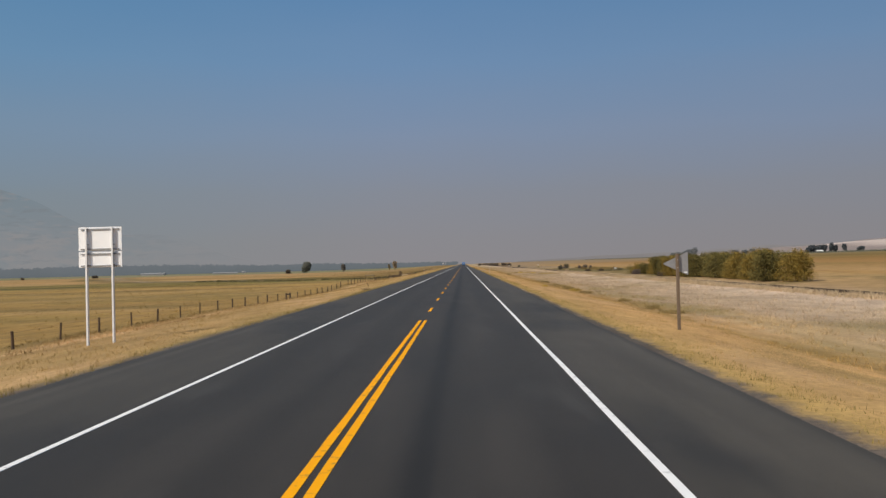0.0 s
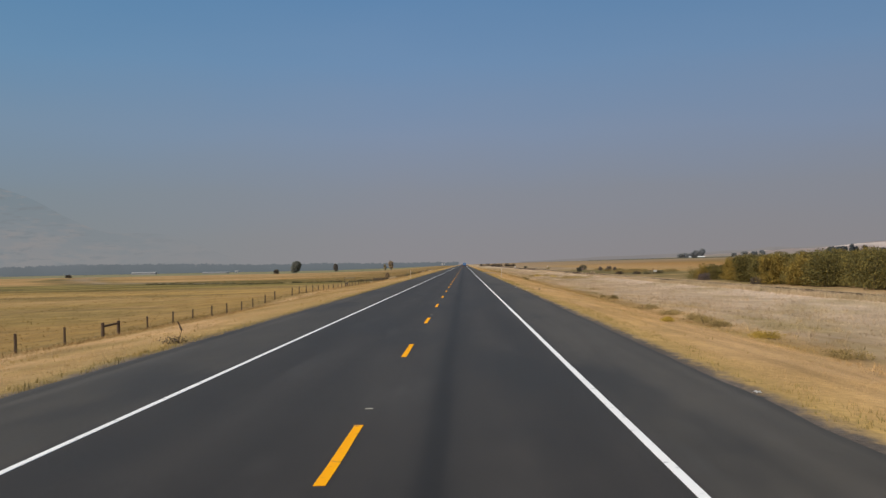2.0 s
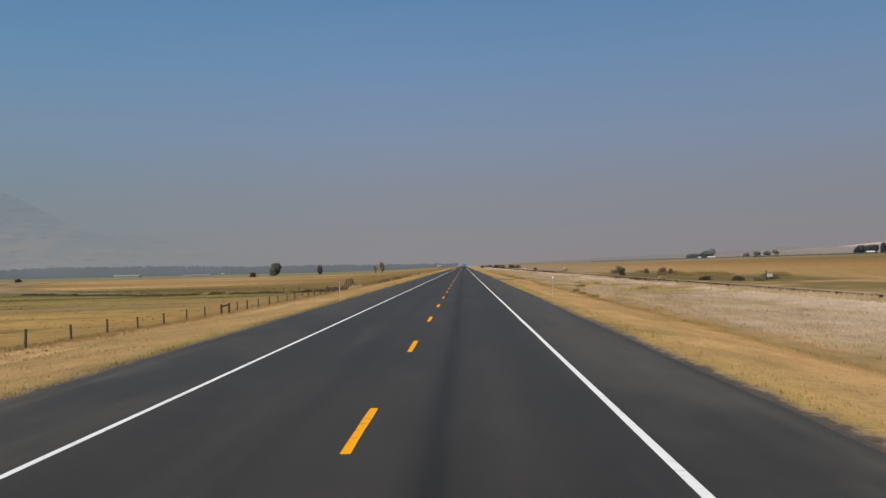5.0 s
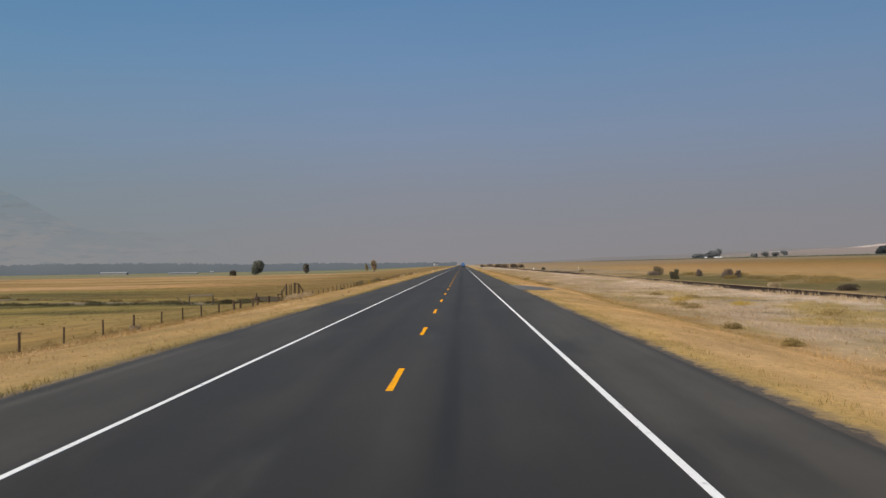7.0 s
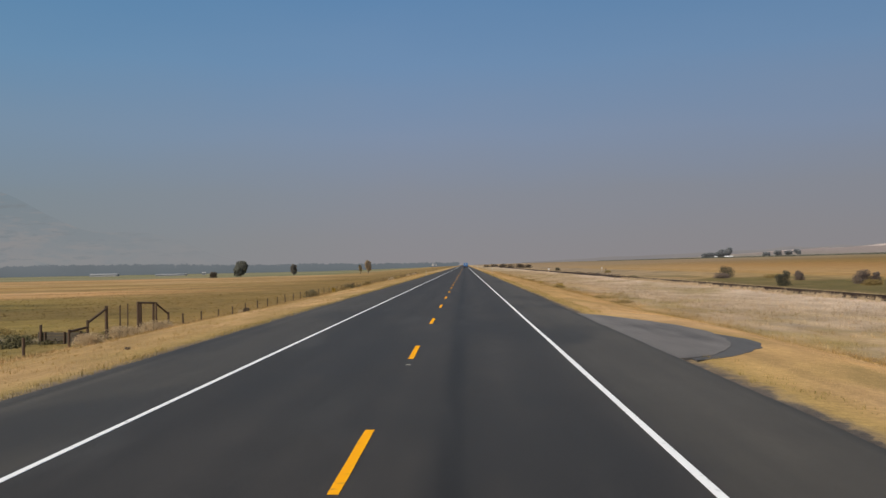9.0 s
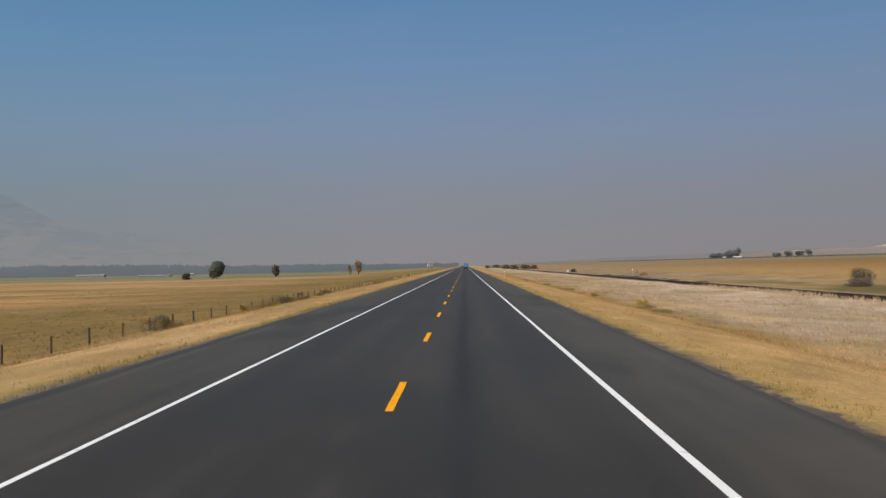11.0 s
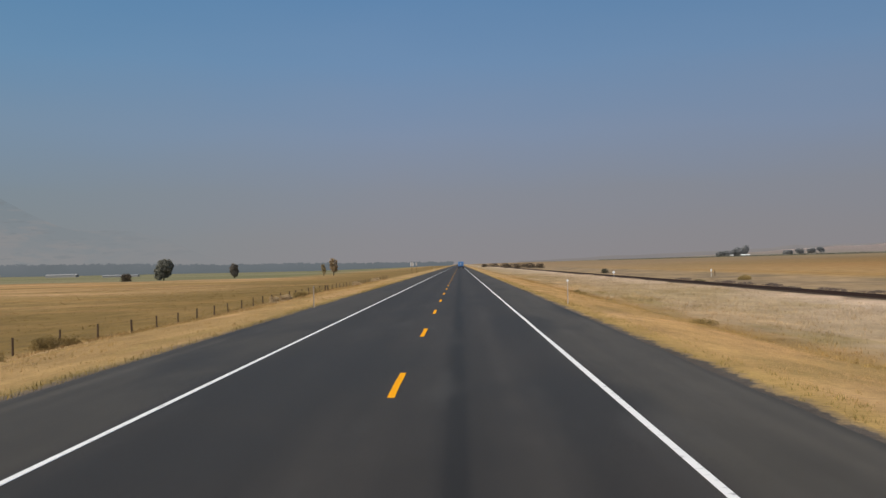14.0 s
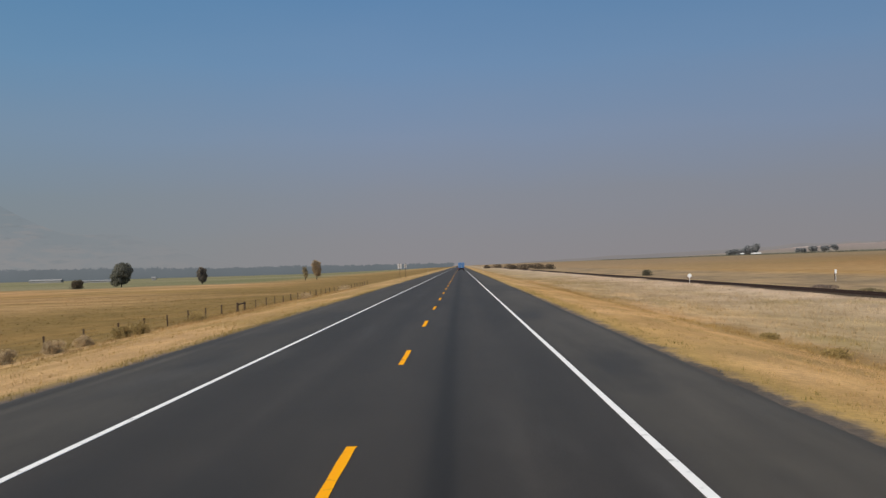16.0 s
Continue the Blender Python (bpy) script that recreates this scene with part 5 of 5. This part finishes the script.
far_sign(-13.6, 665.0, 1.0, 1.2, 2.9)
far_sign(-12.2, 665.6, 0.5, 1.0, 2.8)

# trees at the roadside and about the farms, far ahead
for i, (x, y, h, w_) in enumerate([(30.0, 930, 3.0, 8), (36.5, 935, 3.6, 10), (43.5, 925, 3.9, 9), (49.0, 922, 3.2, 8), (38, 1120, 4.0, 12), (30, 1150, 4.2, 12), (24, 1190, 3.6, 10), (52, 1080, 3.5, 10)]):
    shrub("roadside_bush", x, y, h, w_, M_LEAF_BROWN, "dark brushy clump beside the far highway", 610 + i, 900, 0.5, "bush", "brush beside the far highway")
for i, (x, y, h, w_) in enumerate([(484, 2040, 10.5, 13), (497, 2046, 11, 14), (512, 2052, 13, 13), (524, 2056, 17, 14), (536, 2060, 21, 15), (447, 1150, 8.0, 9), (453, 1156, 10, 9), (460, 1152, 9.5, 10), (467, 1153, 10, 9), (479, 1158, 12.5, 6), (485, 1160, 9, 6), (497, 1160, 10.5, 6), (520, 1165, 6.5, 9),
                                   (560, 1900, 9, 12), (600, 1960, 12, 18), (622, 1965, 11, 18), (645, 1980, 13, 16), (585, 1990, 9, 10)]):
    near = y < 1300
    tree("farm_tree", x, y, h * (0.8 if x > 550 else 1.0), w_ * (1.15 if near else 1.3 if x < 550 else 0.9), M_WINDBREAK if near else M_FARTREE, "dark blue-green tree in a farm windbreak" if near else "grey-green tree in a far farm windbreak, smoke haze in its leaf colour", 640 + i, 1900, 1.2 if near else 1.6, "tree", "farm windbreak trees", low=-0.08)

M_ROOF = plain("white_metal_roof", (0.82, 0.82, 0.80), (0.70, 0.70, 0.69), 0.5, 0.5)
M_WALLW = plain("white_board_wall", (0.78, 0.77, 0.74), (0.66, 0.65, 0.62), 0.6, 0.8)
M_DARKWIN = plain("dark_window_glass", (0.03, 0.035, 0.04), (0.02, 0.022, 0.025), 1, 0.2)


# white of the far sheds dulled to grey, with distance haze painted in
M_HAZED_WHITE = plain("haze_dulled_white", (0.31, 0.31, 0.305), (0.265, 0.265, 0.26), 0.3, 0.6)


def farm_building(name, x, y, z, lx, ly, wall_h, ridge, rz, label, doors=2, roof=M_ROOF, walls=M_WALLW):
    ob = base(name, x, y, z, rz, label, "building")
    bm = bmesh.new()
    box(bm, 0, 0, wall_h / 2 - 0.3, lx, ly, wall_h + 0.6, 0.05)
    wall = part("wall", bm, walls, ob)
    bm = bmesh.new()
    a, b = lx / 2 + 0.4, ly / 2 + 0.5
    pts = [(-a, -b, wall_h - 0.1), (a, -b, wall_h - 0.1), (a, b, wall_h - 0.1), (-a, b, wall_h - 0.1), (-a, 0, ridge), (a, 0, ridge)]
    v = [bm.verts.new(p) for p in pts]
    for q in ((0, 1, 5, 4), (2, 3, 4, 5), (0, 4, 3), (1, 2, 5), (3, 2, 1, 0)):
        bm.faces.new([v[i] for i in q])
    part("roof", bm, roof, ob)
    for k in range(doors):
        bm = bmesh.new()
        box(bm, -lx / 2 + (k + 0.5) * lx / doors, -ly / 2 - 0.02, wall_h * 0.42, lx / doors * 0.3, 0.08, wall_h * 0.6, 0.02)
        part("door", bm, M_DARKWIN, wall)


farm_building("farmhouse", 524, 2020, 5.0, 15, 9, 2.6, 4.4, 0, "white farmhouse with a pale roof before dark trees", 3)
farm_building("shed", 500, 2022, 5.2, 5, 5, 2.6, 4.0, 0, "small white shed beside the farm trees", 1)
farm_building("long_barn", -624, 1772, -7.2, 46, 14, 3.4, 5.4, 8, "long low whitish barn beyond the hay meadow", 0, M_HAZED_WHITE, M_HAZED_WHITE)
farm_building("low_shed", -353, 1311, ground_z(-353, 1311), 36, 9, 1.7, 2.6, 5, "long low pale shed beyond the hay meadow", 0, M_HAZED_WHITE, M_HAZED_WHITE)
farm_building("small_shed", -392, 1576, ground_z(-392, 1576), 5, 5, 3.0, 4.6, 10, "small pale shed before the river woods", 0, M_HAZED_WHITE, M_HAZED_WHITE)
farm_building("farm_shed", 459, 1146, 4.9, 7, 6, 2.4, 3.6, 0, "small pale shed before the windbreak", 1)

# ---- blue lorry far ahead in the lane ----
# lorry blue dimmed: the distance haze is put into the paint colour
M_BLUE = plain("blue_lorry_paint", (0.085, 0.21, 0.44), (0.075, 0.18, 0.39), 0.8, 0.4, 0.0, 0.5)
M_DARK = plain("black_rubber", (0.02, 0.02, 0.02), (0.03, 0.03, 0.03), 6, 0.85)
M_REDLENS = plain("red_lens", (0.35, 0.02, 0.02), (0.28, 0.02, 0.02), 6, 0.3)


def lorry(x, y):
    ob = base("blue_lorry", x, y, -0.01, 0, "blue box lorry on the highway far ahead", "lorry")
    bm = bmesh.new()
    box(bm, 0, 4.0, 2.1, 2.45, 7.4, 2.1, 0.05)
    body = part("box_body", bm, M_BLUE, ob)
    for s in (-1, 1):
        bm = bmesh.new()
        box(bm, s * 0.6, 0.28, 2.1, 1.15, 0.05, 1.95, 0.015)
        d = part("rear_door", bm, M_BLUE, body)
        bm = bmesh.new()
        beam(bm, (s * 0.16, 0.22, 1.15), (s * 0.16, 0.22, 3.05), 0.025, 0.025, 7)
        part("lock_rod", bm, M_GALV, d)
    bm = bmesh.new()
    box(bm, 0, 9.0, 1.75, 2.3, 2.2, 2.1, 0.15)
    part("cab", bm, M_BLUE, ob)
    bm = bmesh.new()
    box(bm, 0, 5.0, 0.85, 0.9, 9.5, 0.25, 0.02)
    part("chassis", bm, M_DARK, ob)
    bm = bmesh.new()
    box(bm, 0, 0.30, 0.62, 2.35, 0.14, 0.18, 0.02)
    part("bumper", bm, M_DARK, ob)
    for s in (-1, 1):
        bm = bmesh.new()
        box(bm, s * 1.0, 0.30, 0.85, 0.28, 0.08, 0.14, 0.01)
        part("tail_light", bm, M_REDLENS, ob)
        for wy in (2.2, 8.8):
            bm = bmesh.new()
            beam(bm, (s * 0.82, wy, 0.5), (s * 1.18, wy, 0.5), 0.5, 0.5, 18)
            t = part("wheel", bm, M_DARK, ob)
            bm = bmesh.new()
            beam(bm, (s * 1.16, wy, 0.5), (s * 1.20, wy, 0.5), 0.26, 0.24, 14)
            part("rim", bm, M_GALV, t)


lorry(1.75, 795.0)

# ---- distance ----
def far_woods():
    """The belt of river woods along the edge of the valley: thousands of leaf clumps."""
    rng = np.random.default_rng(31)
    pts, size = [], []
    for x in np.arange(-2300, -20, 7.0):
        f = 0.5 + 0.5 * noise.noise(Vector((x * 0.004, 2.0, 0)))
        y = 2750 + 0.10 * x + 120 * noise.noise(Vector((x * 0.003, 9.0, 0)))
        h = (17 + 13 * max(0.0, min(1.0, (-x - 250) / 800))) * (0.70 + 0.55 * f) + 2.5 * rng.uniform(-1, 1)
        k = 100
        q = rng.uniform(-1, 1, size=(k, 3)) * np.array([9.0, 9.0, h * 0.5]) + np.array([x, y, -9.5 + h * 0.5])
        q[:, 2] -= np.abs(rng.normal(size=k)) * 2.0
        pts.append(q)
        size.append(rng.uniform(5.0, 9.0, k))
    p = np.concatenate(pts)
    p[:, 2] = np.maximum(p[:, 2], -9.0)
    # the clumps glow by themselves; their blue grey is painted smoke haze
    ob = quad_cloud("far_woods", p, np.concatenate(size), glow("haze_glow_woods", (0.130, 0.148, 0.160), (0.152, 0.168, 0.184), -9, 22, 0.008, (0.122, 0.137, 0.147)), aspect=1.6)
    tagged(ob, "dark belt of distant river woods, self-lit with blue smoke haze painted in", "woods", kind="stuff")


def ridge(name, label, d, x0, x1, height, mat, seed, base_z=-8.0, bumps=0.0):
    v, f = [], []
    xs = np.linspace(x0, x1, 90)
    for x in xs:
        t = (x - x0) / (x1 - x0)
        h = height(t) + (14 * noise.noise(Vector((x * 0.006, seed, 0))) + bumps * noise.noise(Vector((x * 0.0024, seed, 4)))) * min(1.0, height(t) / 60.0)
        y = math.sqrt(max(1.0, d * d - x * x))
        v += [(x, y, base_z), (x * 0.995, y * 0.995, h * 0.55), (x, y, max(base_z + 1, h))]
    for j in range(len(xs) - 1):
        for i in range(2):
            f.append((j * 3 + i, j * 3 + 3 + i, j * 3 + 4 + i, j * 3 + 1 + i))
    tagged(mesh_object(name, v, f, mat), label, "backdrop", kind="structure")


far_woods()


def haze_glow_slope():
    """Self-lit mountain side with painted smoke haze: blue upper slopes and pinkish spurs that dissolve along the
    valley.
    """
    n = Nodes("haze_glow_mountain")
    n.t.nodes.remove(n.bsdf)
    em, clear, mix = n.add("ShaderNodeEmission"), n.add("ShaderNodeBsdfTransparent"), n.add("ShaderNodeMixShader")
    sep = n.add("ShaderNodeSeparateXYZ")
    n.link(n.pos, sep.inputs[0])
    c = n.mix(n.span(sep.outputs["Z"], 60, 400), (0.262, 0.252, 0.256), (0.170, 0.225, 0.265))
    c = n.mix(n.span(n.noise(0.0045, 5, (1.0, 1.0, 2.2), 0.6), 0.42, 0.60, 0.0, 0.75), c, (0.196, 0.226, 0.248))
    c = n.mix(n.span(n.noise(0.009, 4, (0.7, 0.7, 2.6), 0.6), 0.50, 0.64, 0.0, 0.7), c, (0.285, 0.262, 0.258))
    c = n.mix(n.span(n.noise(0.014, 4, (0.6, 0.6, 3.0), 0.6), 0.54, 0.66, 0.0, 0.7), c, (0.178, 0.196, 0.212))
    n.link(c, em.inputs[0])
    # opacity falls along x and by noise, in place of thickening haze
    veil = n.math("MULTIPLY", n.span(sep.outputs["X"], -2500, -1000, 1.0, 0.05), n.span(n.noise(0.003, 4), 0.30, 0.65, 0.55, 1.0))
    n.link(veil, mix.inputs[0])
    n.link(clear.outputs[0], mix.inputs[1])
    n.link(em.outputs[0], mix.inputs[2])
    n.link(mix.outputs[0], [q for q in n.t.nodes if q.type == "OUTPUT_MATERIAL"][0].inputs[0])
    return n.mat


M_MOUNT = haze_glow_slope()
ridge("backdrop", "faint self-lit blue-grey mountain slope, smoke haze painted in", 4880, -4300, -900, lambda t: min(720.0, 405 * ((1 - t) / 0.405) ** 1.25), M_MOUNT, 1.0, bumps=75.0)
# self-lit hill colour, paler with height to stand in for haze
M_HILL = glow("haze_glow_hill", (0.225, 0.208, 0.205), (0.262, 0.242, 0.238), 0, 60, 0.006, (0.21, 0.20, 0.205))
ridge("backdrop_hill", "low pale hills, self-lit with smoke haze painted in", 4890, 300, 3600, lambda t: 8 + 95 * min(1, t * 1.1) ** 0.9, M_HILL, 5.0)


# ---- grass on the verges ----
def blades_material(name, a, b, c):
    n = Nodes(name, 0.9, 0.0, 0.15)
    isl = n.add("ShaderNodeNewGeometry").outputs["Random Per Island"]
    col = n.ramp(isl, [(0.0, a), (0.55, b), (1.0, c)])
    n.color(n.mix(1.0, col, n.ramp(n.noise(0.16, 3, (1, 0.6, 1)), [(0.32, (0.74, 0.76, 0.70)), (0.68, (1.16, 1.13, 1.10))]), "MULTIPLY"))
    return n.mat


def grass(name, label, x0, x1, y0, y1, density, h0, h1, blades, material, seed, thin=0.0, width=0.016, patch=1.0):
    """Tufts of thin blades over a strip of the verge, as one mesh."""
    rng = np.random.default_rng(seed)
    n = int(abs(x1 - x0) * (y1 - y0) * density)
    x, y = rng.uniform(x0, x1, n), rng.uniform(y0, y1, n)
    x_, y_ = x * patch + 3.1 * seed, y * patch + 1.7 * seed
    wave = np.sin(x_ * 1.7 + 1.3 * np.sin(y_ * 0.21)) * np.sin(y_ * 0.37 + x_ * 0.6) + 0.6 * np.sin(y_ * 0.093 + x_ * 0.23)
    keep = rng.uniform(-1.6, 1.6, n) < wave + thin
    x, y = x[keep], y[keep]
    if x0 > 5:
        off = ~((y > 272.3) & (y < 292.0) & (x < 10.8 - 0.10 * np.abs(y - 279)))
        x, y = x[off], y[off]
    z = surface_z(x, y) - 0.02
    k = len(x)
    c = np.repeat(np.stack([x, y, z], 1), blades, axis=0)
    m = len(c)
    c[:, :2] += rng.normal(size=(m, 2)) * 0.07
    q = rng.uniform(0, 2 * np.pi, m)
    h = rng.uniform(h0, h1, m) * np.repeat(rng.uniform(0.6, 1.25, k), blades)
    side = np.stack([np.cos(q), np.sin(q), np.zeros(m)], 1) * (width * rng.uniform(0.7, 1.4, m))[:, None]
    lean = np.stack([rng.normal(size=m) * 0.30, rng.normal(size=m) * 0.30, np.ones(m)], 1) * h[:, None]
    v = np.stack([c - side, c + side, c + lean], 1).reshape(-1, 3)
    ob = array_mesh(name, v, np.arange(m * 3).reshape(-1, 3), material)
    tagged(ob, label, "grass", kind="stuff")


M_STRAW_L = blades_material("tan_grass", (0.45, 0.308, 0.138), (0.525, 0.365, 0.17), (0.60, 0.43, 0.212))
M_STRAW = blades_material("straw_grass", (0.52, 0.328, 0.150), (0.59, 0.382, 0.183), (0.64, 0.440, 0.225))
M_GREENISH = blades_material("edge_grass", (0.235, 0.185, 0.062), (0.335, 0.242, 0.084), (0.43, 0.298, 0.112))
M_PALE = blades_material("pale_bleached_grass", (0.45, 0.33, 0.20), (0.53, 0.40, 0.26), (0.60, 0.475, 0.33))
M_DITCH = blades_material("ditch_grass", (0.30, 0.195, 0.065), (0.40, 0.265, 0.095), (0.50, 0.34, 0.14))
grass("verge_grass", "short straw-coloured grass on the left verge", -15.5, -7.5, 5, 540, 22, 0.03, 0.08, 5, M_STRAW_L, 1, 0.9, 0.008)
grass("verge_grass", "short straw-coloured grass on the right verge", 7.3, 12.2, 5, 540, 34, 0.03, 0.07, 5, M_STRAW, 2, 0.9, 0.006)
grass("edge_grass", "ragged greenish grass along the shoulder gravel", -7.75, -6.98, 5, 540, 22, 0.05, 0.17, 6, M_GREENISH, 3, -0.1, 0.008)
grass("edge_grass", "ragged greenish grass along the shoulder gravel", 6.6, 7.6, 5, 540, 22, 0.04, 0.12, 6, M_GREENISH, 4, 0.1, 0.008)
grass("verge_clump_grass", "taller tan tufts scattered over the right verge", 7.6, 12.4, 5, 540, 5, 0.05, 0.11, 7, M_DITCH, 21, -0.9, 0.008, 0.6)
grass("verge_clump_grass", "taller tan tufts scattered over the left verge", -17.5, -8.0, 5, 540, 4, 0.06, 0.16, 7, M_DITCH, 23, -1.0, 0.008, 0.6)
grass("ditch_grass", "rank olive-gold grass in the ditch", 11.8, 14.0, 15, 600, 12, 0.06, 0.16, 6, M_BLADES, 5, -0.1, 0.011)
grass("pale_grass", "tall bleached grass between ditch and railway", 14.0, 30.0, 25, 640, 5.5, 0.08, 0.22, 6, M_BLADES, 6, 0.5, 0.014)
grass("trackside_grass", "tall bleached grass growing over the railway", 29.5, 31.4, 30, 235, 13.0, 0.22, 0.52, 8, M_PALE, 12, 0.35, 0.02, 0.5)
grass("trackside_grass", "tall bleached grass growing over the railway", 29.5, 31.2, 30, 420, 10.0, 0.16, 0.42, 8, M_PALE, 7, -0.35, 0.02, 0.5)
grass("trackside_grass", "tall bleached grass growing over the railway", 33.0, 36.5, 30, 760, 4.0, 0.12, 0.36, 7, M_PALE, 9, 0.3, 0.018)
grass("fence_grass", "tall dry grass along the fence", -22.2, -15.5, 25, 600, 7.0, 0.08, 0.26, 6, M_BLADES, 8, 0.0, 0.012)


grass("meadow_grass", "clumps of golden dry grass over the meadow", -100.0, -22.5, 20, 640, 1.1, 0.06, 0.16, 5, M_BLADES, 14, -0.3, 0.02, 0.35)
grass("meadow_grass", "clumps of olive rushes over the meadow", -120.0, -22.5, 205, 420, 0.8, 0.07, 0.20, 5, M_BLADES, 17, -0.9, 0.024, 0.2)


# hedge green lightened, with the distance haze painted into it
M_FARHEDGE = foliage("haze_paled_hedge_leaves", (0.125, 0.130, 0.100), (0.15, 0.15, 0.115), (0.18, 0.175, 0.13))


def hedgerow():
    """Low dark hedge and weeds along the far edge of the big field."""
    rng = np.random.default_rng(44)
    y = rng.uniform(500, 3200, 9000)
    x = 440 + 10 * np.sin(y * 0.004) + rng.normal(size=9000) * 3.0
    z = surface_z(x, y) + rng.uniform(0.1, 1.2, 9000)
    ob = quad_cloud("far_hedge", np.stack([x, y, z], 1), rng.uniform(0.9, 2.0, 9000), M_FARHEDGE, aspect=1.4)
    tagged(ob, "low dark hedge along the edge of the golden field", "hedge", kind="stuff")


hedgerow()
